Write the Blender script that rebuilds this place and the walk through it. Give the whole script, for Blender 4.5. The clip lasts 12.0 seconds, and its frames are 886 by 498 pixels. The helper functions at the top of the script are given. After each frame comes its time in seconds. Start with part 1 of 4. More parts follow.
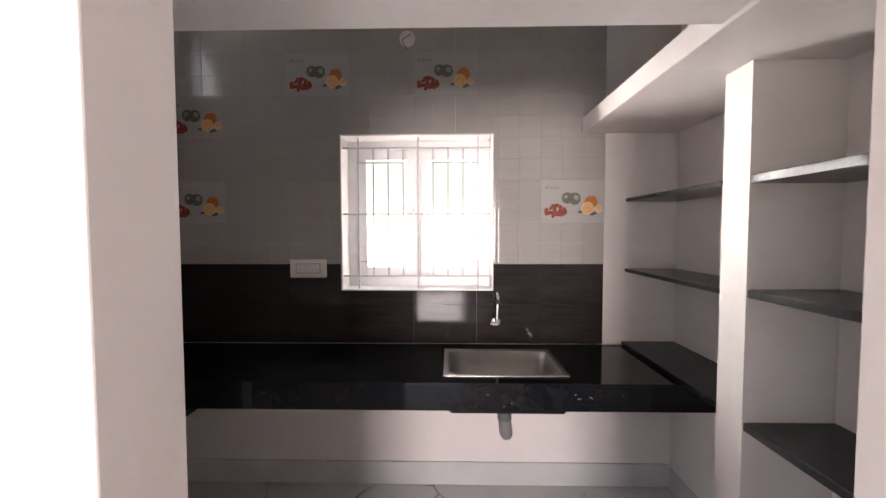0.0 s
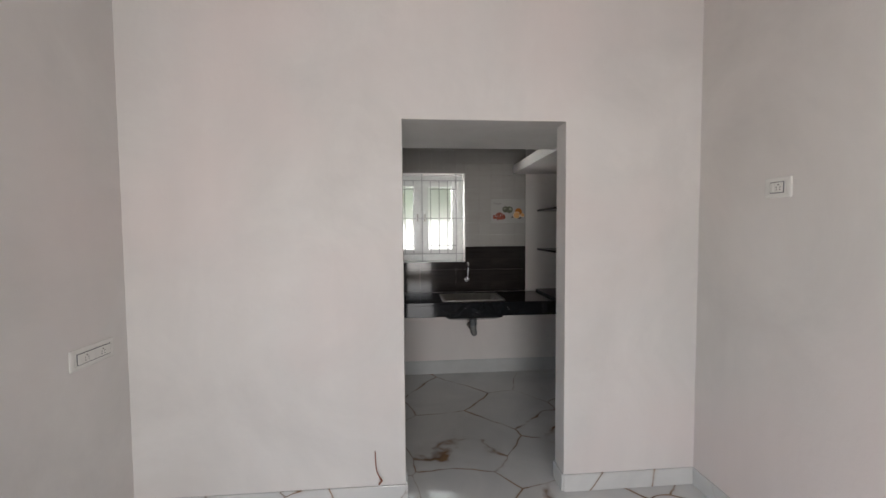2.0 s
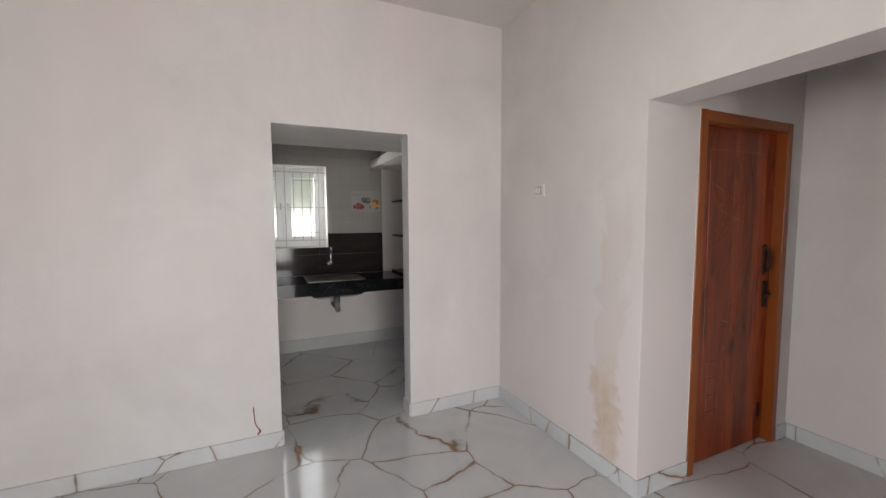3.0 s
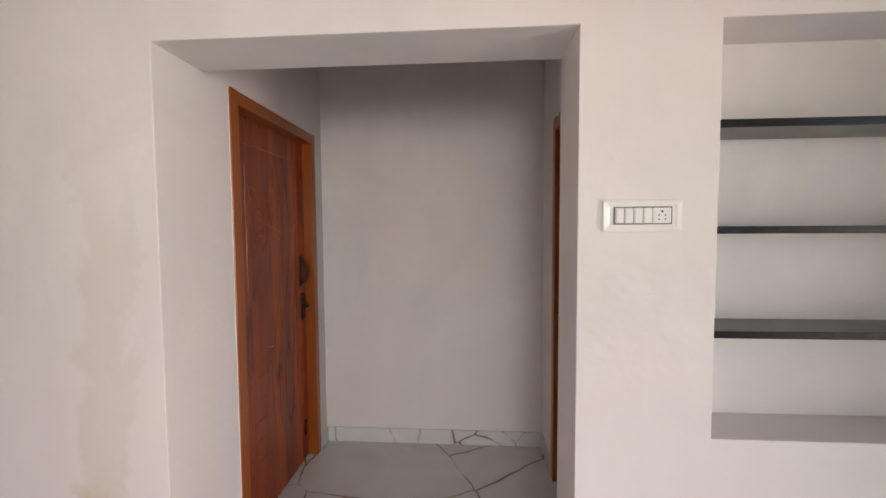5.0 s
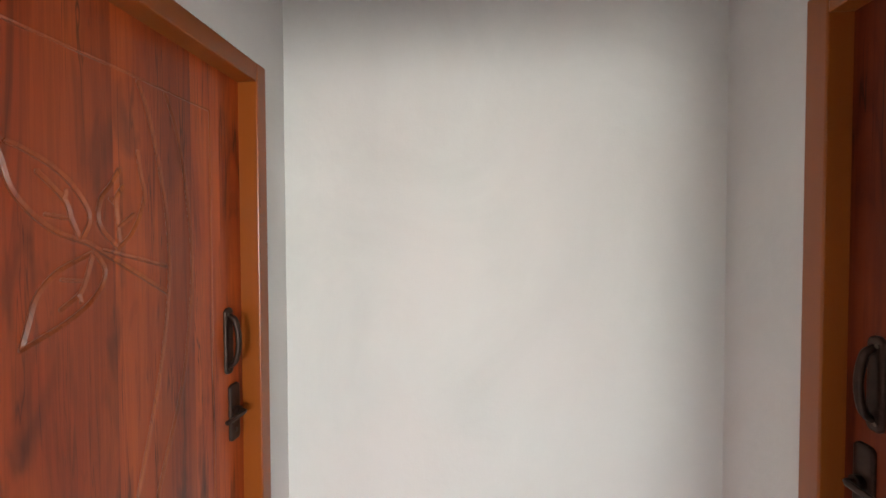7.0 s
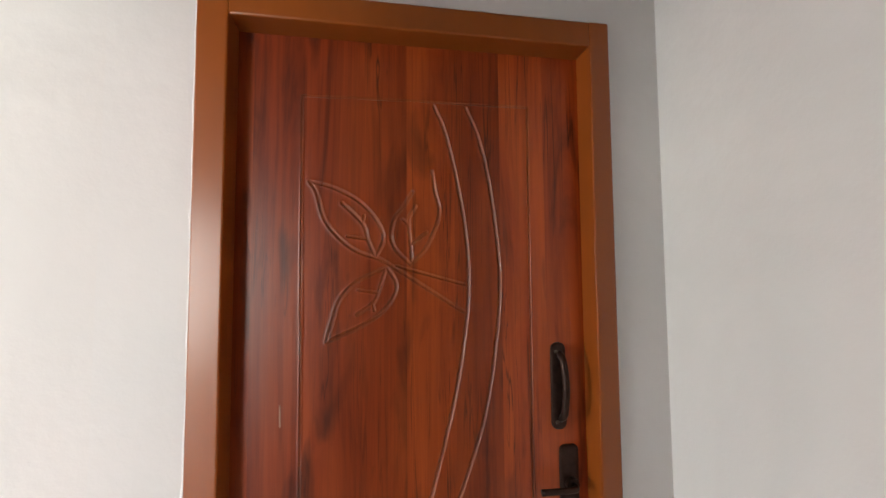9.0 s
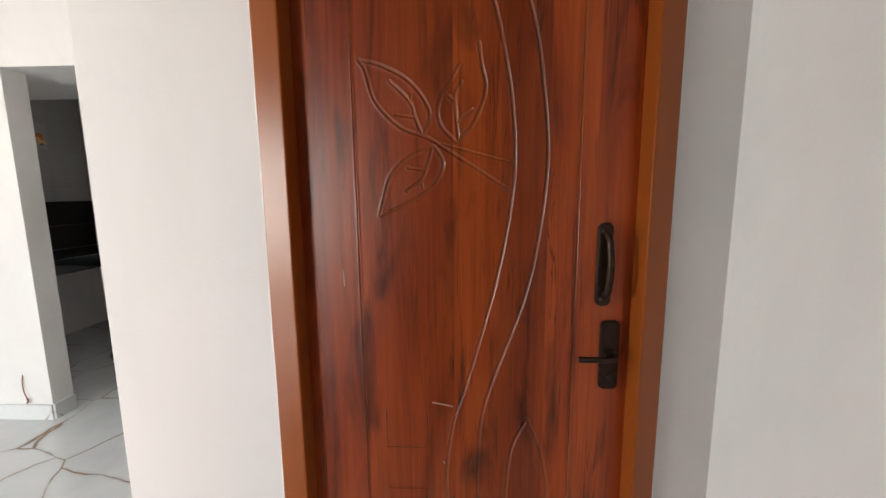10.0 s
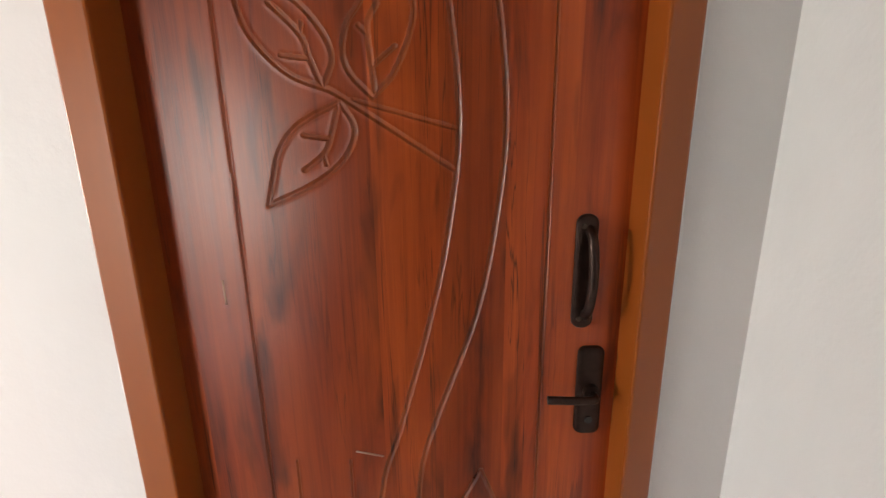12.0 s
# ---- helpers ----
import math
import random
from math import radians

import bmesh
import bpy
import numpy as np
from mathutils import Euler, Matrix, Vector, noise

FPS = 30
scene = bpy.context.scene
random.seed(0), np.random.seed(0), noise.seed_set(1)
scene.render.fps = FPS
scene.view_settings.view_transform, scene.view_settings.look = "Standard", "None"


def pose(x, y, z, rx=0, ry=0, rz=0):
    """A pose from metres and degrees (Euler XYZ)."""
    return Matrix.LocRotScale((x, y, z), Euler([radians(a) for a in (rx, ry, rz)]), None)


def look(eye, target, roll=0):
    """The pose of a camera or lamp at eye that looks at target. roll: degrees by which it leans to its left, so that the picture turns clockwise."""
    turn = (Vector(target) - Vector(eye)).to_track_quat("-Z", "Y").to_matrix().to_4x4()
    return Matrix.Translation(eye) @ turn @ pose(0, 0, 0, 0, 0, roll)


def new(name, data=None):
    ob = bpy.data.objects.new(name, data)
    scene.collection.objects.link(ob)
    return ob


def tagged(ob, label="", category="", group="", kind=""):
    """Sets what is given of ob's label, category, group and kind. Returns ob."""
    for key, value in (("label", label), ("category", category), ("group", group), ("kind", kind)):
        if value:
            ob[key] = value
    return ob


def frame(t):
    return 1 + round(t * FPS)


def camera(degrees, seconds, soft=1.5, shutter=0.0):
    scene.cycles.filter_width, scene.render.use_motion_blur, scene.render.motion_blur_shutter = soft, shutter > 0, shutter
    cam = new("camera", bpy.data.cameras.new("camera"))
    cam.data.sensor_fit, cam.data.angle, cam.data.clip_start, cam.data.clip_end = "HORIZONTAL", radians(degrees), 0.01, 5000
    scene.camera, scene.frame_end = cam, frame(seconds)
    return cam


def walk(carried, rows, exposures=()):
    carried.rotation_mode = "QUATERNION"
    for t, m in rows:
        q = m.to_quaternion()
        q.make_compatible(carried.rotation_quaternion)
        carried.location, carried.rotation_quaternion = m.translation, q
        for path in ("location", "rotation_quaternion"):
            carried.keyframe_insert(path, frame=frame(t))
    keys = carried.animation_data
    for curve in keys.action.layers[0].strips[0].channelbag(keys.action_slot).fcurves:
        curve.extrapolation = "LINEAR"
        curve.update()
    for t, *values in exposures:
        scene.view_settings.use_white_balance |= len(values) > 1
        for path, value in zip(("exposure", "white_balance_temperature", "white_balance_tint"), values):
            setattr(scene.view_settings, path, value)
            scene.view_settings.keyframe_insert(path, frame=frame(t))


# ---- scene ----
cam = camera(96.4, 12.0)
PATH = [
    (0, (0.298, -0.39, 1.527), (0.254, 1.608, 1.438), -0.1),
    (0.5, (0.252, -0.794, 1.513), (0.253, 1.204, 1.441), -0.1),
    (1, (0.208, -1.263, 1.517), (0.231, 0.736, 1.446), -0.3),
    (1.5, (0.082, -1.708, 1.516), (0.167, 0.289, 1.436), -0.2),
    (2, (-0.032, -2.149, 1.507), (0.135, -0.158, 1.412), -0.4),
    (2.5, (-0.153, -2.509, 1.509), (0.228, -0.549, 1.383), -0.4),
    (3, (-0.141, -2.745, 1.495), (0.686, -0.93, 1.343), -0.3),
    (3.5, (-0.107, -2.767, 1.502), (1.278, -1.333, 1.336), -0.3),
    (3.7, (-0.095, -2.728, 1.495), (1.491, -1.52, 1.337), -0.2),
    (5.3, (0.594, -2.251, 1.484), (2.591, -2.192, 1.388), -0.4),
    (5.5, (0.719, -2.197, 1.504), (2.717, -2.154, 1.414), -0.4),
    (6, (1.035, -2.124, 1.498), (3.033, -2.117, 1.41), -0.3),
    (6.5, (1.386, -2.119, 1.52), (3.383, -2.07, 1.427), -0.3),
    (7, (1.7, -2.062, 1.524), (3.687, -1.842, 1.475), -0.2),
    (7.5, (1.937, -2.041, 1.549), (3.822, -1.374, 1.521), -0.4),
    (7.7, (1.992, -2.012, 1.551), (3.788, -1.132, 1.554), -0.7),
    (9.3, (2.457, -2.213, 1.476), (2.484, -0.214, 1.528), -0.4),
    (9.5, (2.48, -2.219, 1.466), (2.414, -0.222, 1.4), -0.5),
    (10, (2.464, -2.225, 1.394), (2.391, -0.246, 1.109), -0.5),
    (10.5, (2.474, -2.23, 1.366), (2.427, -0.293, 0.871), -0.6),
    (11, (2.509, -2.217, 1.371), (2.495, -0.31, 0.768), -0.6),
    (11.5, (2.568, -2.14, 1.404), (2.563, -0.233, 0.8), -0.7),
    (12, (2.578, -1.941, 1.41), (2.555, 0.01, 0.972), -0.7),
]
# the clip's camera darkens as it backs into the hall, then brightens in the nook
EXPOSURES = [(0, 2.42, 7000, 25), (0.5, 1.62, 6400, 12), (1.5, 0.9, 6550, 12), (3.0, 0.97, 6600, 12.5), (5.3, 1.3, 7000, 15), (6.0, 1.62, 7000, 15), (6.5, 2.08, 7000, 17), (7.0, 2.27, 6450, 4), (7.7, 2.15, 6450, 3), (9.3, 2.0, 6500, 7), (11.0, 1.92, 6550, 5), (12.0, 2.18, 6700, 8)]
walk(cam, [(t, look(*p)) for t, *p in PATH], EXPOSURES)

# ---- world and light ----
world = bpy.data.worlds.new("world")
scene.world = world
world.use_nodes = True
wn = world.node_tree
sky = wn.nodes.new("ShaderNodeTexSky")
sky.sky_type = 'NISHITA'
sky.sun_disc = False
sky.sun_elevation = radians(50)
sky.sun_rotation = radians(95)
wn.links.new(sky.outputs[0], wn.nodes["Background"].inputs[0])
wn.nodes["Background"].inputs[1].default_value = 0.15

sun_data = bpy.data.lights.new("sun", 'SUN')
sun_data.energy, sun_data.angle, sun_data.color = 4.5, radians(0.6), (1.0, 0.95, 0.88)
sun = new("sun", sun_data)
sun.matrix_world = look((9, -0.8, 10.5), (0, 0, 0))


def window_light(name, at, to, w, h, energy, colour):
    """Skylight coming in through an opening."""
    d = bpy.data.lights.new(name, 'AREA')
    d.shape, d.size, d.size_y, d.energy, d.color = 'RECTANGLE', w, h, energy, colour
    ob = new(name, d)
    ob.matrix_world = look(at, to)
    return ob


window_light("skylight_west_door", (-6.0, -2.75, 1.3), (1.6, -2.0, 1.3), 1.9, 2.0, 76, (1.0, 0.98, 0.95))
window_light("skylight_entrance", (-0.20, -7.2, 1.25), (-0.20, 0, 1.25), 2.2, 2.2, 108, (1.0, 0.98, 0.95))
window_light("skylight_kitchen_high", (0.09, 5.0, 3.65), (0.09, 2.0, 1.8), 4.0, 1.4, 45, (0.97, 0.99, 1.0))
window_light("skylight_kitchen_west", (-2.0, 3.7, 1.45), (0.3, 1.9, 1.65), 1.9, 2.1, 190, (0.97, 1.0, 0.95))


# ---- materials ----
def nodes_of(name):
    m = bpy.data.materials.new(name)
    m.use_nodes = True
    t = m.node_tree
    return m, t, t.nodes["Principled BSDF"]


def nd(t, kind, **kw):
    n = t.nodes.new("ShaderNode" + kind)
    for k, v in kw.items():
        n.inputs[k].default_value = v
    return n


def coords(t, scale=(1, 1, 1), rot=(0, 0, 0)):
    c = t.nodes.new("ShaderNodeTexCoord")
    mp = t.nodes.new("ShaderNodeMapping")
    mp.inputs["Scale"].default_value = scale
    mp.inputs["Rotation"].default_value = rot
    t.links.new(c.outputs["Object"], mp.inputs["Vector"])
    return mp.outputs["Vector"]


def noise_tex(t, vec, scale, detail=3.0, rough=0.55, dist=0.0):
    n = nd(t, "TexNoise", Scale=scale, Detail=detail, Roughness=rough, Distortion=dist)
    t.links.new(vec, n.inputs["Vector"])
    return n.outputs["Fac"]


def ramp(t, fac, stops):
    r = t.nodes.new("ShaderNodeValToRGB")
    e = r.color_ramp.elements
    while len(e) < len(stops):
        e.new(0.5)
    for i, (p, c) in enumerate(stops):
        e[i].position = p
        e[i].color = (*c, 1) if len(c) == 3 else c
    t.links.new(fac, r.inputs[0])
    return r.outputs[0]


def mix(t, fac, a, b, mode='MIX'):
    n = t.nodes.new("ShaderNodeMix")
    n.data_type, n.blend_type = 'RGBA', mode
    for sock, v in ((n.inputs[0], fac), (n.inputs[6], a), (n.inputs[7], b)):
        if isinstance(v, (int, float)):
            sock.default_value = v
        elif isinstance(v, tuple):
            sock.default_value = (*v, 1)
        else:
            t.links.new(v, sock)
    return n.outputs[2]


def calc(t, op, a, b=0.0, c=0.0):
    n = t.nodes.new("ShaderNodeMath")
    n.operation = op
    for sock, v in zip(n.inputs, (a, b, c)):
        if isinstance(v, (int, float)):
            sock.default_value = v
        else:
            t.links.new(v, sock)
    return n.outputs[0]


def bump(t, p, height, strength, distance):
    b = nd(t, "Bump", Strength=strength, Distance=distance)
    t.links.new(height, b.inputs["Height"])
    t.links.new(b.outputs[0], p.inputs["Normal"])
    return b


def plain(name, colour, rough=0.5, metal=0.0, vary=0.08, scale=30.0, relief=0.0):
    m, t, p = nodes_of(name)
    v = coords(t)
    n = noise_tex(t, v, scale)
    lo = tuple(c * (1 - vary) for c in colour)
    hi = tuple(min(1, c * (1 + vary)) for c in colour)
    t.links.new(ramp(t, n, [(0.3, lo), (0.7, hi)]), p.inputs["Base Color"])
    n2 = noise_tex(t, v, scale * 4)
    t.links.new(calc(t, 'MULTIPLY_ADD', n2, 0.15, rough - 0.07), p.inputs["Roughness"])
    p.inputs["Metallic"].default_value = metal
    if relief:
        bump(t, p, n2, 0.4, relief)
    return m


def plaster(name, colour, stain=None):
    """Hand-trowelled, freshly primed wall: slow patches, trowel waves, fine grit."""
    m, t, p = nodes_of(name)
    v = coords(t)
    big = noise_tex(t, v, 1.3, 5, 0.62, 0.7)
    streak = noise_tex(t, coords(t, (2.6, 2.6, 0.45)), 1.0, 3, 0.5, 0.4)
    base = ramp(t, big, [(0.3, tuple(c * 0.875 for c in colour)), (0.66, colour)])
    pink = tuple(c * f for c, f in zip(colour, (1.0, 0.945, 0.945)))
    base = mix(t, ramp(t, noise_tex(t, v, 0.8, 2), [(0.45, (0, 0, 0)), (0.65, (1, 1, 1))]), base, pink)
    base = mix(t, 1.0, base, ramp(t, streak, [(0.35, (0.955, 0.955, 0.955)), (0.65, (1, 1, 1))]), 'MULTIPLY')
    if stain:
        # rising damp: rusty patch low down, faint grey bloom above it
        y0, z_rust, z_top = stain
        pos = t.nodes.new("ShaderNodeNewGeometry").outputs["Position"]
        sep = t.nodes.new("ShaderNodeSeparateXYZ")
        t.links.new(pos, sep.inputs[0])
        wob = noise_tex(t, v, 4.0, 4, 0.6, 0.6)
        face = calc(t, 'LESS_THAN', calc(t, 'ABSOLUTE', calc(t, 'SUBTRACT', sep.outputs[0], 1.625)), 0.004)
        yy = calc(t, 'ADD', sep.outputs[1], calc(t, 'MULTIPLY_ADD', wob, 0.42, -0.21 - y0))
        band = calc(t, 'SUBTRACT', 1.0, calc(t, 'MULTIPLY', calc(t, 'ABSOLUTE', yy), 9.0))
        zz = calc(t, 'ADD', sep.outputs[2], calc(t, 'MULTIPLY_ADD', noise_tex(t, v, 3.0, 4), 0.9, -0.45))
        low = calc(t, 'MULTIPLY', calc(t, 'SUBTRACT', z_rust, zz), 1.6)
        rust = calc(t, 'MULTIPLY', calc(t, 'MINIMUM', calc(t, 'MAXIMUM', calc(t, 'MINIMUM', band, low), 0.0), 0.45), face)
        patchy = ramp(t, noise_tex(t, v, 14.0, 4, 0.65, 0.5), [(0.35, (0.35, 0.35, 0.35)), (0.7, (1, 1, 1))])
        base = mix(t, calc(t, 'MULTIPLY', calc(t, 'MULTIPLY', rust, 1.9), patchy), base, (0.64, 0.46, 0.30))
        up = calc(t, 'MULTIPLY', calc(t, 'SUBTRACT', z_top, zz), 0.8)
        bloom = calc(t, 'MULTIPLY', calc(t, 'MINIMUM', calc(t, 'MAXIMUM', calc(t, 'MINIMUM', band, up), 0.0), 0.35), face)
        base = mix(t, calc(t, 'MULTIPLY', bloom, 0.75), base, (0.62, 0.51, 0.44))
    t.links.new(base, p.inputs["Base Color"])
    p.inputs["Roughness"].default_value = 0.62
    p.inputs["Specular IOR Level"].default_value = 0.3
    wave = calc(t, 'ADD', calc(t, 'MULTIPLY', noise_tex(t, v, 5.0, 3), 1.0), calc(t, 'MULTIPLY', noise_tex(t, v, 120.0, 2), 0.06))
    bump(t, p, wave, 0.5, 0.012)
    return m


def marble(name, scale=1.55, lift=1.0, vein=0.028):
    """Glossy white marble-look porcelain with broken brown veins and grey clouds."""
    m, t, p = nodes_of(name)
    v = coords(t)
    warp = nd(t, "TexNoise", Scale=1.3, Detail=4.0, Roughness=0.5)
    t.links.new(v, warp.inputs["Vector"])
    add = t.nodes.new("ShaderNodeVectorMath")
    add.operation = 'MULTIPLY_ADD'
    t.links.new(warp.outputs["Color"], add.inputs[0])
    add.inputs[1].default_value = (0.24, 0.24, 0.24)
    shift = t.nodes.new("ShaderNodeVectorMath")
    shift.operation = 'ADD'
    shift.inputs[1].default_value = (7.11, 2.93, 0.4)
    t.links.new(v, shift.inputs[0])
    t.links.new(shift.outputs[0], add.inputs[2])
    vor = nd(t, "TexVoronoi", Scale=scale, Randomness=1.0)
    vor.feature = 'DISTANCE_TO_EDGE'
    t.links.new(add.outputs[0], vor.inputs["Vector"])
    d = vor.outputs["Distance"]
    gate = noise_tex(t, v, 2.3, 2)
    width = calc(t, 'MAXIMUM', calc(t, 'MULTIPLY_ADD', gate, vein, -0.2 * vein), 0.001)
    line = calc(t, 'MAXIMUM', calc(t, 'SUBTRACT', 1.0, calc(t, 'DIVIDE', d, width)), 0.0)
    halo = calc(t, 'MAXIMUM', calc(t, 'SUBTRACT', 1.0, calc(t, 'DIVIDE', d, calc(t, 'MULTIPLY', width, 3.5))), 0.0)
    cloud = ramp(t, noise_tex(t, v, 2.0, 5, 0.6, 0.8), [(0.3, (0.60 * lift, 0.61 * lift, 0.61 * lift)), (0.7, (0.72 * lift, 0.72 * lift, 0.71 * lift))])
    # veins fade in and out along their run
    seen = ramp(t, noise_tex(t, v, 2.9, 3, 0.6), [(0.38, (0.06, 0.06, 0.06)), (0.56, (1, 1, 1))])
    line = calc(t, 'MULTIPLY', line, seen)
    base = mix(t, calc(t, 'MULTIPLY', calc(t, 'MULTIPLY', halo, 0.38), seen), cloud, (0.42, 0.38, 0.34))
    hue = ramp(t, noise_tex(t, v, 6.0, 3), [(0.35, (0.17, 0.115, 0.085)), (0.65, (0.33, 0.20, 0.115))])
    base = mix(t, calc(t, 'MINIMUM', calc(t, 'MULTIPLY', line, 1.4), 1.0), base, hue)
    t.links.new(base, p.inputs["Base Color"])
    t.links.new(calc(t, 'MULTIPLY_ADD', noise_tex(t, v, 9.0, 4), 0.08, 0.02), p.inputs["Roughness"])
    bump(t, p, noise_tex(t, v, 1.7, 2), 0.12, 0.004)
    return m


def wood(name, dark, mid, light, rough=0.34, coat=0.0, gloss=0.45):
    """Laminate with upright planks of changing tone, dark figure and long grain."""
    m, t, p = nodes_of(name)
    c = t.nodes.new("ShaderNodeTexCoord").outputs["Object"]
    sep = t.nodes.new("ShaderNodeSeparateXYZ")
    t.links.new(c, sep.inputs[0])
    plank = calc(t, 'FLOOR', calc(t, 'MULTIPLY', calc(t, 'ADD', sep.outputs[0], 0.03), 9.0))
    wn_ = t.nodes.new("ShaderNodeTexWhiteNoise")
    wn_.noise_dimensions = '1D'
    t.links.new(plank, wn_.inputs["W"])
    comb = t.nodes.new("ShaderNodeCombineXYZ")
    t.links.new(sep.outputs[0], comb.inputs[0])
    t.links.new(calc(t, 'MULTIPLY', wn_.outputs["Value"], 7.0), comb.inputs[1])
    t.links.new(sep.outputs[2], comb.inputs[2])
    mp = t.nodes.new("ShaderNodeMapping")
    mp.inputs["Scale"].default_value = (9, 1, 1.0)
    t.links.new(comb.outputs[0], mp.inputs["Vector"])
    mp2 = t.nodes.new("ShaderNodeMapping")
    mp2.inputs["Scale"].default_value = (75, 1, 1.6)
    t.links.new(comb.outputs[0], mp2.inputs["Vector"])
    figure = noise_tex(t, mp.outputs[0], 1.0, 5, 0.6, 1.2)
    grain = noise_tex(t, mp2.outputs[0], 1.0, 4, 0.65, 0.3)
    base = ramp(t, figure, [(0.26, dark), (0.42, mid), (0.70, light)])
    base = mix(t, 0.75, base, ramp(t, wn_.outputs["Value"], [(0.0, (0.50, 0.43, 0.45)), (0.45, (0.9, 0.87, 0.87)), (1.0, (1.22, 1.18, 1.12))]), 'MULTIPLY')
    base = mix(t, 0.6, base, ramp(t, grain, [(0.34, (0.60, 0.53, 0.50)), (0.55, (1, 1, 1))]), 'MULTIPLY')
    # smoky dark clouds and knots
    mp3 = t.nodes.new("ShaderNodeMapping")
    mp3.inputs["Scale"].default_value = (15, 1, 3.2)
    t.links.new(comb.outputs[0], mp3.inputs["Vector"])
    cloud = noise_tex(t, mp3.outputs[0], 1.0, 3, 0.5, 0.6)
    base = mix(t, ramp(t, cloud, [(0.57, (0, 0, 0)), (0.74, (0.8, 0.75, 0.75))]), base, tuple(c_ * 0.55 for c_ in dark))
    # hair cracks along the grain
    mp4 = t.nodes.new("ShaderNodeMapping")
    mp4.inputs["Scale"].default_value = (38, 1, 1.1)
    t.links.new(comb.outputs[0], mp4.inputs["Vector"])
    hair = calc(t, 'ABSOLUTE', calc(t, 'SUBTRACT', noise_tex(t, mp4.outputs[0], 1.0, 3, 0.55, 0.9), 0.5))
    thin = calc(t, 'MAXIMUM', calc(t, 'SUBTRACT', 1.0, calc(t, 'MULTIPLY', hair, 60.0)), 0.0)
    gate = ramp(t, noise_tex(t, mp3.outputs[0], 0.5, 2), [(0.45, (0, 0, 0)), (0.6, (0.8, 0.8, 0.8))])
    base = mix(t, calc(t, 'MULTIPLY', thin, gate), base, tuple(c_ * 0.35 for c_ in dark))
    t.links.new(base, p.inputs["Base Color"])
    p.inputs["Specular IOR Level"].default_value = gloss
    t.links.new(calc(t, 'MULTIPLY_ADD', figure, 0.16, rough - 0.08), p.inputs["Roughness"])
    p.inputs["Coat Weight"].default_value = coat
    p.inputs["Coat Roughness"].default_value = 0.12
    bump(t, p, grain, 0.25, 0.0015)
    return m


def granite(name, colour, rough=0.12, dust=0.3):
    m, t, p = nodes_of(name)
    v = coords(t)
    fleck = noise_tex(t, v, 260, 2)
    base = ramp(t, fleck, [(0.35, tuple(c * 0.6 for c in colour)), (0.62, colour), (0.78, tuple(min(1, c * 2.2) for c in colour))])
    d = ramp(t, noise_tex(t, v, 7.0, 5, 0.65, 0.8), [(0.55, (0, 0, 0)), (0.8, (dust, dust, dust))])
    base = mix(t, d, base, (0.20, 0.21, 0.22))
    t.links.new(base, p.inputs["Base Color"])
    p.inputs["Specular IOR Level"].default_value = 0.3
    t.links.new(calc(t, 'MULTIPLY_ADD', noise_tex(t, v, 5.0, 5), 0.09, max(0.0, rough - 0.04)), p.inputs["Roughness"])
    return m


def tile_mat(name, colour, rough, dark=False):
    m, t, p = nodes_of(name)
    rnd = t.nodes.new("ShaderNodeObjectInfo").outputs["Random"]
    v = coords(t, (2.0, 2.0, 26.0) if dark else (3.0, 3.0, 40.0))
    n = noise_tex(t, v, 1.0, 5, 0.6, 0.6)
    p.inputs["Specular IOR Level"].default_value = 0.32 if dark else 0.5
    f = 0.45 if dark else 0.93
    base = ramp(t, n, [(0.3, tuple(c * f for c in colour)), (0.7, colour)])
    base = mix(t, 0.6, base, ramp(t, rnd, [(0.0, (0.9, 0.9, 0.9)), (1.0, (1, 1, 1))]), 'MULTIPLY')
    t.links.new(base, p.inputs["Base Color"])
    t.links.new(calc(t, 'MULTIPLY_ADD', noise_tex(t, coords(t), 25, 3), 0.10, rough - 0.05), p.inputs["Roughness"])
    return m


def foliage(name):
    m, t, p = nodes_of(name)
    rnd = t.nodes.new("ShaderNodeNewGeometry").outputs["Random Per Island"]
    t.links.new(ramp(t, rnd, [(0.0, (0.10, 0.16, 0.05)), (0.6, (0.17, 0.26, 0.08)), (1.0, (0.28, 0.36, 0.13))]), p.inputs["Base Color"])
    p.inputs["Roughness"].default_value = 0.5
    thin = nd(t, "BsdfTranslucent", Color=(0.36, 0.52, 0.16, 1))
    both = nd(t, "MixShader", Fac=0.5)
    t.links.new(p.outputs[0], both.inputs[1])
    t.links.new(thin.outputs[0], both.inputs[2])
    t.links.new(both.outputs[0], t.nodes["Material Output"].inputs[0])
    return m


def glass_mat(name):
    m, t, p = nodes_of(name)
    p.inputs["Base Color"].default_value = (0.96, 0.98, 0.97, 1)
    p.inputs["Roughness"].default_value = 0.30
    p.inputs["Transmission Weight"].default_value = 1.0
    p.inputs["IOR"].default_value = 1.45
    return m


def brushed_paint(name, colour):
    """Enamel brushed along the grain of a frame."""
    m, t, p = nodes_of(name)
    n = noise_tex(t, coords(t, (30, 30, 1.5)), 1.0, 3, 0.5)
    t.links.new(ramp(t, n, [(0.2, tuple(c * 0.93 for c in colour)), (0.8, tuple(c * 1.05 for c in colour))]), p.inputs["Base Color"])
    p.inputs["Roughness"].default_value = 0.28
    return m


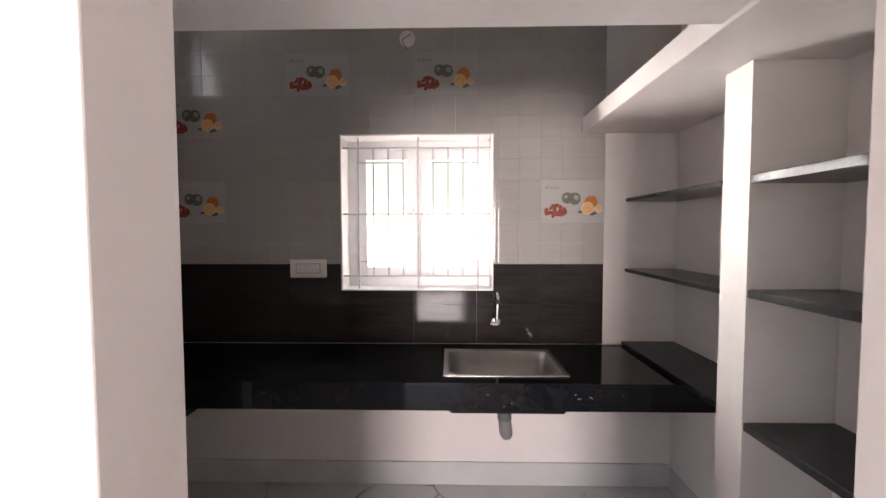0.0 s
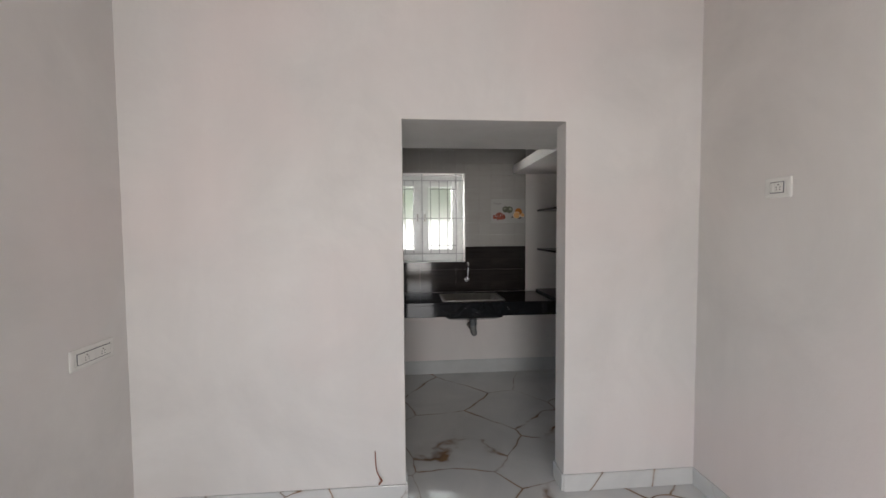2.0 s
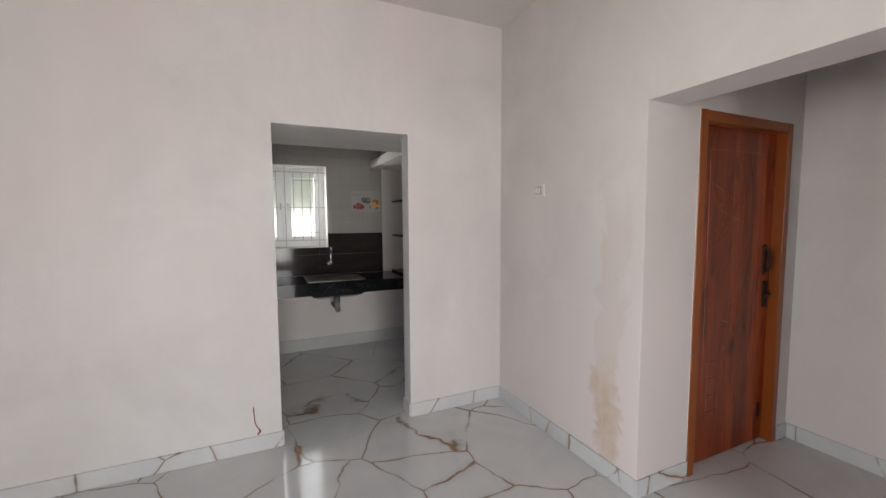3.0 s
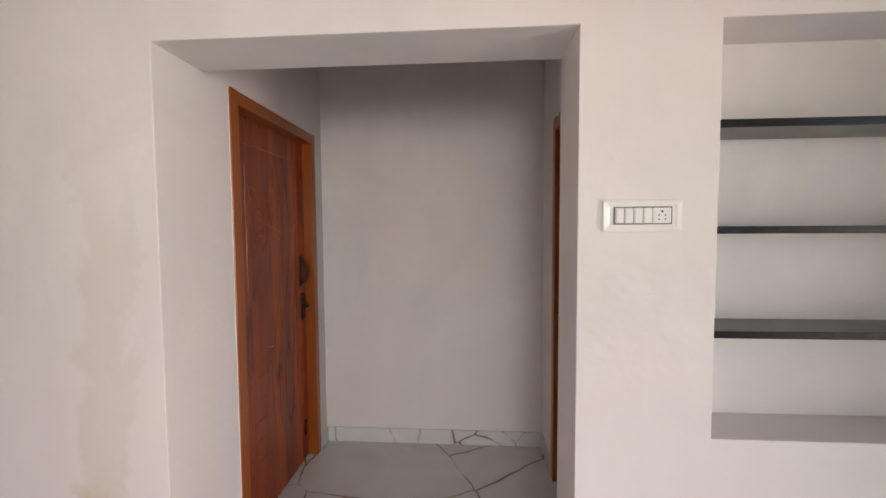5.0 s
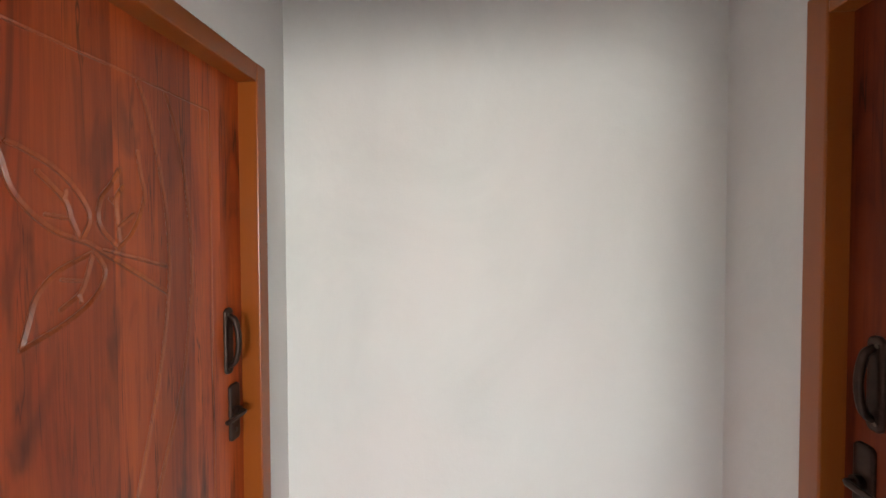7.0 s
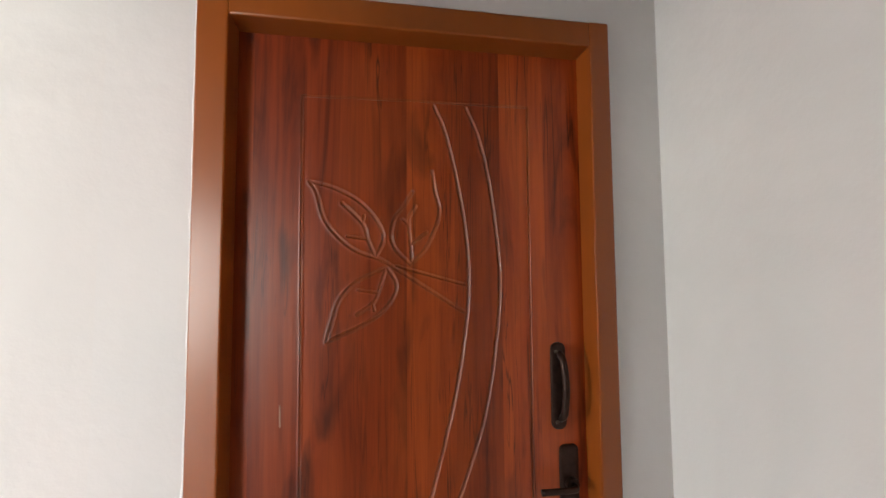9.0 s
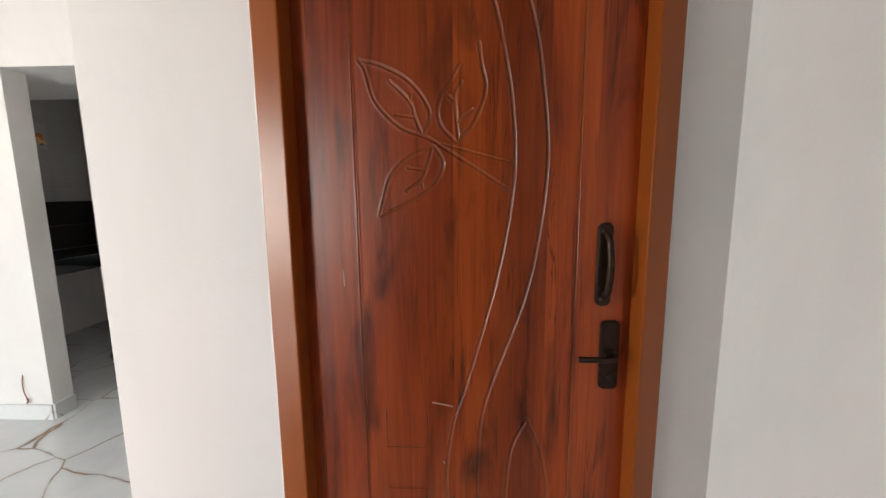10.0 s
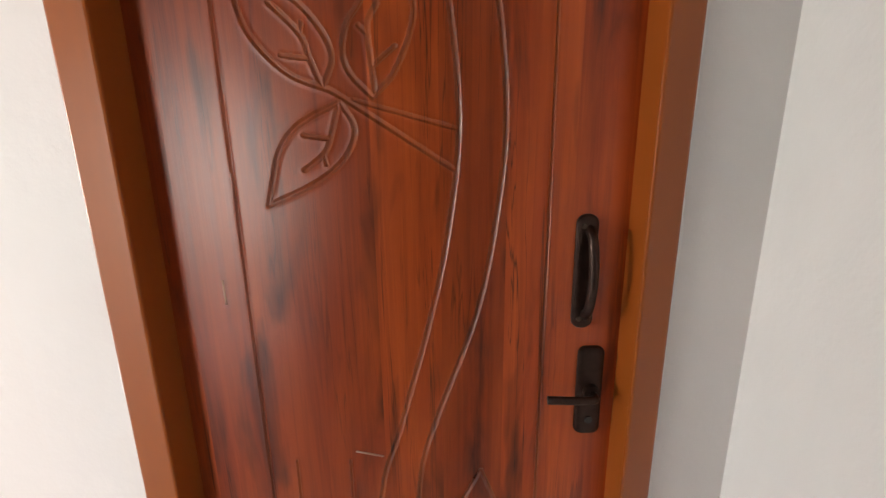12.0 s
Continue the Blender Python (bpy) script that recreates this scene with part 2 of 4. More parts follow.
M_WALL = plaster("plaster_offwhite", (0.80, 0.775, 0.755))
M_WALL_DAMP = plaster("plaster_damp", (0.80, 0.77, 0.745), (-1.14, 0.72, 1.9))
M_CEIL = plaster("plaster_ceiling", (0.80, 0.785, 0.77))
M_FLOOR = marble("marble_floor")
M_SKIRT = marble("marble_skirting", 2.8, 1.0, 0.065)
M_SKIRT_K = plain("kitchen_skirting", (0.55, 0.56, 0.56), 0.35, vary=0.06, scale=6)
M_DOOR = wood("door_laminate", (0.060, 0.0105, 0.0050), (0.365, 0.057, 0.0112), (0.56, 0.110, 0.0205))
# groove laminate: glints painted in as tones paler than the leaf
M_GROOVE = wood("groove_laminate_glint", (0.12, 0.024, 0.011), (0.38, 0.084, 0.024), (0.54, 0.14, 0.040), 0.30, 0.22)
# same laminate for the second door, its weaker light darkened into the colour
M_DOOR_SHADED = wood("door_laminate_shaded", (0.042, 0.008, 0.0045), (0.145, 0.024, 0.0075), (0.22, 0.041, 0.012), 0.5, 0.0, 0.18)
M_FRAME = brushed_paint("door_frame_paint", (0.30, 0.074, 0.011))
M_BRONZE = plain("antique_bronze", (0.042, 0.023, 0.017), 0.38, 0.7, 0.3, 60)
M_BRONZE_W = plain("worn_bronze", (0.10, 0.075, 0.06), 0.35, 0.8, 0.3, 60)
M_GRANITE = granite("black_granite", (0.007, 0.008, 0.010), 0.05, 0.06)
M_SHELF = granite("shelf_granite", (0.022, 0.023, 0.027), 0.2, 0.25)
M_TILE = tile_mat("grey_wall_tile", (0.40, 0.385, 0.363), 0.13)
M_TILE_PRINT = tile_mat("printed_wall_tile", (0.44, 0.425, 0.41), 0.13)
M_TILE_DARK = tile_mat("dark_wall_tile", (0.034, 0.028, 0.026), 0.08, True)
M_GROUT = plain("tile_bed", (0.30, 0.29, 0.28), 0.8)
M_STEEL = plain("brushed_steel", (0.38, 0.365, 0.34), 0.30, 0.9, 0.008, 40)
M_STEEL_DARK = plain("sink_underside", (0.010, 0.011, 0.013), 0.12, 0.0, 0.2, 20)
M_CHROME = plain("chrome", (0.75, 0.75, 0.76), 0.10, 1.0, 0.04, 20)
M_BLACK = plain("black_plastic", (0.015, 0.015, 0.015), 0.4)
M_PVC = plain("grey_pvc", (0.20, 0.20, 0.20), 0.4, vary=0.1)
M_PVC_DARK = plain("dark_pvc", (0.10, 0.11, 0.12), 0.45, vary=0.1)
M_PLASTIC = plain("white_plastic", (0.80, 0.79, 0.76), 0.22, vary=0.02)
M_GAP_SHADE = plain("gap_shade", (0.17, 0.17, 0.18), 0.5)
M_DOT = plain("socket_hole", (0.05, 0.045, 0.045), 0.6)
M_UPVC = plain("window_upvc", (0.78, 0.79, 0.78), 0.35, vary=0.03)
M_GRILLE = plain("grille_paint", (0.52, 0.51, 0.53), 0.45, vary=0.08)
M_GLASS = glass_mat("window_glass")
M_WIRE = plain("wire_rust", (0.22, 0.07, 0.035), 0.6, vary=0.3)
M_WIRE_RED = plain("wire_red", (0.35, 0.05, 0.05), 0.5)
M_CEMENT = plain("raw_cement", (0.22, 0.215, 0.205), 0.9, vary=0.25, scale=25, relief=0.006)
M_SCRATCH = plain("pale_scratch", (0.50, 0.30, 0.22), 0.5)
M_ORANGE = plain("print_orange", (0.50, 0.18, 0.04), 0.2, vary=0.2, scale=60)
M_ORANGE_L = plain("print_orange_flesh", (0.75, 0.42, 0.18), 0.2, vary=0.15, scale=90)
M_PEEL = plain("print_peel", (0.78, 0.62, 0.42), 0.2)
M_GRAPE = plain("print_grape", (0.27, 0.065, 0.042), 0.2, vary=0.5, scale=70)
M_GUAVA = plain("print_guava", (0.13, 0.135, 0.10), 0.2, vary=0.3, scale=50)
M_GUAVA_L = plain("print_guava_light", (0.30, 0.31, 0.24), 0.2, vary=0.2, scale=50)
M_INK = plain("print_ink", (0.08, 0.07, 0.07), 0.3)
M_LEAF = foliage("garden_leaves")
M_BARK = plain("bark", (0.12, 0.09, 0.06), 0.9, vary=0.3, scale=20)
M_OUTWALL = plain("compound_wall_paint", (0.80, 0.80, 0.78), 0.7, vary=0.05, scale=4)
M_EARTH = plain("earth", (0.22, 0.17, 0.12), 0.95, vary=0.25, scale=3)


# ---- building helpers ----
def part(name, bm, material, parent=None, label="", smooth=False):
    """Links a bmesh as one mesh object, under a thing if one is given."""
    me = bpy.data.meshes.new(name)
    bmesh.ops.recalc_face_normals(bm, faces=bm.faces)
    bm.to_mesh(me)
    bm.free()
    me.materials.append(material)
    if smooth:
        for poly in me.polygons:
            poly.use_smooth = True
    ob = new(name, me)
    if parent:
        ob.parent = parent
    if label:
        ob["label"] = label
    return ob


def thing(name, label, category, group="", kind="", at=(0, 0, 0)):
    ob = new(name)
    ob.empty_display_size = 0.1
    ob.location = at
    return tagged(ob, label, category, group, kind)


def box(bm, x0, x1, y0, y1, z0, z1, bevel=0.0, seg=2):
    r = bmesh.ops.create_cube(bm, size=1.0)
    vs = r["verts"]
    bmesh.ops.scale(bm, vec=(abs(x1 - x0), abs(y1 - y0), abs(z1 - z0)), verts=vs)
    bmesh.ops.translate(bm, vec=((x0 + x1) / 2, (y0 + y1) / 2, (z0 + z1) / 2), verts=vs)
    if bevel:
        es = list({e for v in vs for e in v.link_edges})
        bmesh.ops.bevel(bm, geom=es, offset=bevel, segments=seg, profile=0.5, affect='EDGES')
    return bm


def boxed(*args, **kw):
    return box(bmesh.new(), *args, **kw)


def cyl(bm, a, b, r, seg=16, r2=None):
    a, b = Vector(a), Vector(b)
    d = b - a
    m = Matrix.Translation((a + b) / 2) @ d.to_track_quat('Z', 'Y').to_matrix().to_4x4()
    bmesh.ops.create_cone(bm, cap_ends=True, segments=seg, radius1=r, radius2=r if r2 is None else r2, depth=d.length, matrix=m)
    return bm


def spline(pts, n=8):
    """Points on a smooth curve through a few control points."""
    ps = [Vector(p) for p in pts]
    ps = [ps[0] * 2 - ps[1]] + ps + [ps[-1] * 2 - ps[-2]]
    out = []
    for i in range(1, len(ps) - 2):
        for k in range(n):
            t = k / n
            p0, p1, p2, p3 = ps[i - 1:i + 3]
            out.append(0.5 * (2 * p1 + (p2 - p0) * t + (2 * p0 - 5 * p1 + 4 * p2 - p3) * t * t + (3 * p1 - p0 - 3 * p2 + p3) * t ** 3))
    return out + [ps[-2]]


def tube(bm, pts, r, seg=8):
    """A round bar swept along points."""
    rings = []
    pts = [Vector(p) for p in pts]
    side = None
    for i, p in enumerate(pts):
        d = (pts[min(i + 1, len(pts) - 1)] - pts[max(i - 1, 0)]).normalized()
        if side is None:
            side = d.orthogonal().normalized()
        side = (side - d * side.dot(d)).normalized()
        up = d.cross(side)
        rings.append([bm.verts.new(p + r * (math.cos(a) * side + math.sin(a) * up)) for a in [2 * math.pi * k / seg for k in range(seg)]])
    for a, b in zip(rings, rings[1:]):
        for k in range(seg):
            bm.faces.new((a[k], a[(k + 1) % seg], b[(k + 1) % seg], b[k]))
    bm.faces.new(rings[0][::-1])
    bm.faces.new(rings[-1])
    return bm


def wall(name, axis, lo, hi, a0, a1, z0, z1, holes, material, label="", eased=()):
    """A wall of thickness lo..hi across the axis ('x' or 'y'), from a0 to a1 along it, with openings (a, a, z, z) cut through."""
    us = sorted({a0, a1, *(h[0] for h in holes), *(h[1] for h in holes)})
    us = [u for u in us if a0 <= u <= a1]
    ws = sorted({z0, z1, *(h[2] for h in holes), *(h[3] for h in holes)})
    ws = [w for w in ws if z0 <= w <= z1]

    def solid(i, j):
        if not (0 <= i < len(us) - 1 and 0 <= j < len(ws) - 1):
            return False
        u, w = (us[i] + us[i + 1]) / 2, (ws[j] + ws[j + 1]) / 2
        return not any(h[0] < u < h[1] and h[2] < w < h[3] for h in holes)
    bm = bmesh.new()
    cache = {}

    def vert(t, u, w):
        k = (t, u, w)
        if k not in cache:
            cache[k] = bm.verts.new((t, u, w) if axis == 'x' else (u, t, w))
        return cache[k]
    for i in range(len(us) - 1):
        for j in range(len(ws) - 1):
            if not solid(i, j):
                continue
            u, v, w, x = us[i], us[i + 1], ws[j], ws[j + 1]
            for t in (lo, hi):
                bm.faces.new([vert(t, *c) for c in ((u, w), (v, w), (v, x), (u, x))])
            for (di, dj), (c, d) in (((-1, 0), ((u, w), (u, x))), ((1, 0), ((v, w), (v, x))), ((0, -1), ((u, w), (v, w))), ((0, 1), ((u, x), (v, x)))):
                if not solid(i + di, j + dj):
                    bm.faces.new([vert(lo, *c), vert(lo, *d), vert(hi, *d), vert(hi, *c)])
    bmesh.ops.recalc_face_normals(bm, faces=bm.faces)
    # worn plaster arrises round the openings, on the faces named in eased
    k, u = (0, 1) if axis == 'x' else (1, 0)
    sharp = [e for e in bm.edges if len(e.link_faces) == 2 and e.calc_face_angle(0) > 1.2 and any(all(abs(v.co[k] - t) < 1e-6 for v in e.verts) for t in eased)
             and not all(abs(v.co[u] - a0) < 1e-6 for v in e.verts) and not all(abs(v.co[u] - a1) < 1e-6 for v in e.verts)
             and not all(abs(v.co[2] - z0) < 1e-6 for v in e.verts) and not all(abs(v.co[2] - z1) < 1e-6 for v in e.verts)]
    if sharp:
        bmesh.ops.bevel(bm, geom=sharp, offset=0.003, segments=2, profile=0.5, affect='EDGES')
    return tagged(part(name, bm, material), label or "off-white plastered wall, hand trowelled", "wall", kind="structure")


# ---- setting ----
HALL_W, HALL_E, CEIL = -1.49, 1.625, 2.98
NOOK_N, NOOK_S, NOOK_E = -1.338, -2.825, 3.064
K_N, K_S = 1.937, 0.138
KD = (-0.068, 0.835, 0.0, 2.10)

tagged(part("floor", boxed(-1.64, 3.2, -5.35, 2.14, -0.12, 0.0), M_FLOOR), "glossy white marble-look floor with brown veins", "floor", kind="structure")
tagged(part("ceiling", boxed(-1.64, 3.2, -5.35, 2.14, CEIL, CEIL + 0.12), M_CEIL), "off-white plastered ceiling", "ceiling", kind="structure")

wall("wall_north", 'y', 0.0, K_S, HALL_W, HALL_E, 0, CEIL, [KD], M_WALL, "off-white plastered wall with an open kitchen doorway", (0.0, K_S))
wall("wall_east", 'x', HALL_E, 1.865, -5.2, K_S, 0, CEIL, [(-2.662, NOOK_N, 0, 2.076), (-4.1, -3.065, 0.843, 2.08)], M_WALL_DAMP, "plastered wall with a rusty damp stain low down", (HALL_E,))
wall("wall_niche_back", 'x', 1.805, 1.866, -4.12, -3.05, 0.82, 2.10, [], M_WALL, "plastered back of the wall niche")
wall("wall_nook_north", 'y', NOOK_N, -1.185, 1.865, 3.2, 0, CEIL, [(2.028, 2.932, 0, 2.08)], M_WALL)
wall("wall_nook_east", 'x', NOOK_E, 3.2, -2.975, NOOK_N, 0, CEIL, [], M_WALL)
wall("wall_nook_south", 'y', -2.975, NOOK_S, 1.865, NOOK_E, 0, CEIL, [(1.866, 2.744, 0, 2.085)], M_WALL)
wall_w = wall("wall_west", 'x', -1.64, HALL_W, -5.2, 2.14, 0, CEIL, [(-2.95, -1.65, 0.0, 2.1), (1.18, 1.52, 2.5, 2.86)], M_WALL)
wall("wall_south", 'y', -5.35, -5.2, -1.64, 1.865, 0, CEIL, [(-0.85, 0.55, 0, 2.2)], M_WALL)
wall_kn = wall("wall_kitchen_north", 'y', K_N + 0.009, 2.14, HALL_W, 1.60, 0, CEIL, [(-0.354, 0.54, 1.18, 2.09)], M_WALL, "kitchen wall with tiles and a barred window")
wall("wall_kitchen_east", 'x', 1.60, 1.865, K_S, 2.14, 0, CEIL, [], M_WALL)
tagged(part("wall_plaster_strip", boxed(1.184, 1.599, K_N - 0.001, K_N + 0.008, 0.875, CEIL - 0.001), M_WALL), "plastered end of the tiled kitchen wall", "wall", kind="structure")
wall("wall_shelf_divider", 'y', 0.957, 1.088, 1.288, 1.599, 0, 2.087, [], M_WALL, "off-white plastered divider between shelf bays")

bm = boxed(1.05, 1.599, K_S + 0.001, K_N - 0.002, 2.088, 2.178, bevel=0.004)
box(bm, HALL_W + 0.001, 1.05, K_S + 0.001, 0.755, 2.101, 2.178, bevel=0.002)
tagged(part("loft_slab", bm, M_WALL), "off-white plastered storage loft slab", "loft", kind="structure")


def skirting(name, x0, x1, y0, y1, h=0.10, material=None):
    ob = part(name, boxed(x0, x1, y0, y1, 0.0005, h, bevel=0.0025), material or M_SKIRT)
    tagged(ob, "veined marble-look skirting along the wall", "skirting", kind="structure")
    return ob


S = 0.012
skirting("baseboard", HALL_W + 0.001, KD[0], -S, -0.0005)
skirting("baseboard", KD[1], HALL_E - 0.001, -S, -0.0005)
skirting("baseboard", KD[0] - 0.002, KD[0] + S, 0.0, K_S)
skirting("baseboard", KD[1] - S, KD[1] + 0.002, 0.0, K_S)
skirting("baseboard", HALL_E - S, HALL_E - 0.0005, NOOK_N + 0.001, -S - 0.001)
skirting("baseboard", HALL_E - S, 2.026, NOOK_N - S, NOOK_N - 0.0005)
skirting("baseboard", 2.944, NOOK_E - 0.001, NOOK_N - S, NOOK_N - 0.0005)
skirting("baseboard", NOOK_E - S, NOOK_E - 0.0005, NOOK_S + 0.001, NOOK_N - S - 0.001)
skirting("baseboard", 2.746, NOOK_E - S - 0.001, NOOK_S + 0.0005, NOOK_S + S)
skirting("baseboard", HALL_E - S, 1.867, -2.662 + 0.0005, -2.662 + S)
skirting("baseboard", HALL_E - S, HALL_E - 0.0005, -5.19, -2.663)
skirting("baseboard", HALL_W + 0.0005, HALL_W + S, -1.65, -S - 0.001)
skirting("baseboard", HALL_W + 0.0005, HALL_W + S, -5.19, -2.95)
skirting("baseboard", HALL_W + 0.001, 1.587, K_N - 0.003, K_N + 0.0085, 0.14, M_SKIRT_K)
skirting("baseboard", 1.588, 1.5995, 0.9, K_N - 0.002, 0.12, M_SKIRT_K)


# ---- doors ----
GROOVE = 0.0050


def carve(leaf, strokes, x0, x1, z0, z1, y, material, sunk_material, step=0.002):
    """The routed field of a door leaf: a fine sheet sunk along the strokes, each groove a part of its own."""
    nx, nz = round((x1 - x0) / step), round((z1 - z0) / step)
    gx, gz = np.meshgrid(np.linspace(x0, x1, nx + 1), np.linspace(z0, z1, nz + 1), indexing='ij')
    best, owner = np.full(gx.shape, 9.0), np.full(gx.shape, -1)
    for k, pts in enumerate(strokes):
        # border lines and squares are cut finer than the leaves and stems
        size = 1.0 if len(pts) > 5 else 0.8 if len(pts) == 2 else 0.55
        for (ax, az), (bx, bz) in zip(pts, pts[1:]):
            i0, i1 = int((min(ax, bx) - 0.02 - x0) / step), int((max(ax, bx) + 0.02 - x0) / step) + 1
            j0, j1 = int((min(az, bz) - 0.02 - z0) / step), int((max(az, bz) + 0.02 - z0) / step) + 1
            w = np.s_[max(i0, 0):max(i1, 0), max(j0, 0):max(j1, 0)]
            px, pz = gx[w] - ax, gz[w] - az
            dx, dz = bx - ax, bz - az
            u = np.clip((px * dx + pz * dz) / (dx * dx + dz * dz + 1e-12), 0, 1)
            d = np.hypot(px - u * dx, pz - u * dz) / size
            near = d < best[w]
            best[w] = np.where(near, d, best[w])
            owner[w] = np.where(near, k, owner[w])
    sunk = np.where(best < GROOVE, np.cos(best / GROOVE * np.pi / 2) ** 2, 0.0) * 0.0042
    lip = 0.0006 * np.exp(-((best - GROOVE * 1.15) / 0.0022) ** 2)
    co = np.stack([gx, y + sunk - lip, gz], axis=-1)
    near4 = np.minimum.reduce([best[:-1, :-1], best[1:, :-1], best[1:, 1:], best[:-1, 1:]])
    who = np.where(near4 < GROOVE * 0.85, owner[:-1, :-1], -1)
    idx = np.arange(gx.size).reshape(gx.shape)
    quads = np.stack([idx[:-1, :-1], idx[1:, :-1], idx[1:, 1:], idx[:-1, 1:]], axis=-1)
    flat = co.reshape(-1, 3)
    for k in range(-1, len(strokes)):
        q = quads[who == k]
        if not len(q):
            continue
        used, inv = np.unique(q, return_inverse=True)
        me = bpy.data.meshes.new("ornament_groove")
        me.from_pydata(flat[used].tolist(), [], inv.reshape(-1, 4).tolist())
        me.materials.append(sunk_material if k >= 0 else material)
        for poly in me.polygons:
            poly.use_smooth = True
        ob = new("ornament_groove" if k >= 0 else "carved_panel", me)
        ob.parent = leaf
        ob["label"] = "groove routed into the door panel" if k >= 0 else "routed wood laminate panel"


def stroke(name, pts, leaf, r=0.0036, depth=-0.0178, material=None):
    """A thin scuff on the face of a door leaf: pts are (x, z)."""
    bm = tube(bmesh.new(), [(x, depth, z) for x, z in pts], r, 6)
    return part(name, bm, material, leaf, "pale scuff on the laminate", smooth=True)


def curve2(pts):
    return [(p[0], p[1]) for p in spline([(x, z, 0) for x, z in pts], 7)]


def back_plate(x0, x1, z0, z1, r):
    """A long plate with rounded ends and an eased, slightly domed face, against the leaf."""
    bm = bmesh.new()
    rows = []
    for inset, y in ((0.0, -0.0172), (0.0, -0.0215), (0.0015, -0.0245), (0.005, -0.0262), (0.010, -0.0268)):
        row = []
        q = max(0.002, r - inset)
        for cx, cz, a0 in ((x1 - r, z1 - r, 0), (x0 + r, z1 - r, 90), (x0 + r, z0 + r, 180), (x1 - r, z0 + r, 270)):
            for k in range(7):
                a = radians(a0 + 15 * k)
                row.append(bm.verts.new((cx + q * math.cos(a), y, cz + q * math.sin(a))))
        rows.append(row)
    for m, n in zip(rows, rows[1:]):
        for k in range(28):
            bm.faces.new((m[k], m[(k + 1) % 28], n[(k + 1) % 28], n[k]))
    bm.faces.new(rows[-1])
    return bm


def handle_set(parent):
    """Grab handle above, lever lock below, both on long back plates."""
    plate = back_plate(0.309, 0.346, 1.118, 1.320, 0.0165)
    up = part("grab_handle", plate, M_BRONZE, parent, "dark bronze grab handle")
    grip = tube(bmesh.new(), spline([(0.330, -0.022, 1.296), (0.331, -0.042, 1.278), (0.333, -0.050, 1.219), (0.331, -0.042, 1.160), (0.330, -0.022, 1.142)], 6), 0.0085, 8)
    part("grip", grip, M_BRONZE, up, smooth=True)
    for z in (1.300, 1.137):
        part("screw", cyl(bmesh.new(), (0.320, -0.025, z), (0.320, -0.029, z), 0.0045, 10), M_BRONZE_W, up)
    low = part("lock_plate", back_plate(0.326, 0.373, 0.906, 1.082, 0.014), M_BRONZE, parent, "dark bronze lever lock")
    part("rose", cyl(bmesh.new(), (0.350, -0.026, 0.997), (0.350, -0.040, 0.997), 0.015, 16), M_BRONZE, low)
    lev = tube(bmesh.new(), spline([(0.350, -0.036, 0.997), (0.349, -0.054, 0.997), (0.325, -0.058, 0.997), (0.266, -0.056, 0.997)], 5), 0.0075, 8)
    part("lever", lev, M_BRONZE, low, smooth=True)
    part("keyhole", cyl(bmesh.new(), (0.350, -0.0275, 0.938), (0.350, -0.0295, 0.938), 0.007, 12), M_BLACK, low)


def door(name, w, h, mat_leaf, label, ornament, trim=0.0, front=-0.102):
    """A closed flush door in its frame, built about the middle of its sill, facing -y. The frame stands 8 mm proud of the wall."""
    d = thing(name, label, "door", kind="structure")
    fw = 0.060
    hw = w / 2
    fr = part("door_frame", boxed(-hw, -hw + fw, front, 0.035, 0.0005, h, bevel=0.004), M_FRAME, d, "brown painted door frame")
    part("jamb", boxed(hw - fw, hw - trim, front, 0.035, 0.0005, h, bevel=0.004), M_FRAME, fr)
    part("head", boxed(-hw + fw - 0.001, hw - fw + 0.001, front + 0.001, 0.034, h - fw, h - 0.001, bevel=0.004), M_FRAME, fr)
    li = hw - fw + 0.002
    bm = boxed(-li, li, -0.0175, 0.018, 0.006, h - fw + 0.002, bevel=0.002)
    if ornament:
        # the field is left open for the routed panel
        bm = bmesh.new()
        fx, fz0, fz1 = 0.30, 0.25, 1.95
        for xa, xb, za, zb in ((-li, -fx, 0.006, h - fw + 0.002), (fx, li, 0.006, h - fw + 0.002), (-fx, fx, 0.006, fz0), (-fx, fx, fz1, h - fw + 0.002)):
            box(bm, xa, xb, -0.0175, 0.018, za, zb)
        box(bm, -fx, fx, -0.008, 0.018, fz0, fz1)
    leaf = part("door_leaf", bm, mat_leaf, d, "reddish brown wood laminate door leaf")
    if ornament:
        carve(leaf, ornament, -fx, fx, fz0, fz1, -0.0175, mat_leaf, M_GROOVE)
    handle_set(leaf)
    part("bolt", boxed(0.335, 0.362, -0.024, -0.0175, 0.16, 0.26, bevel=0.003), M_BRONZE, leaf, "dark bronze bottom bolt")
    return d


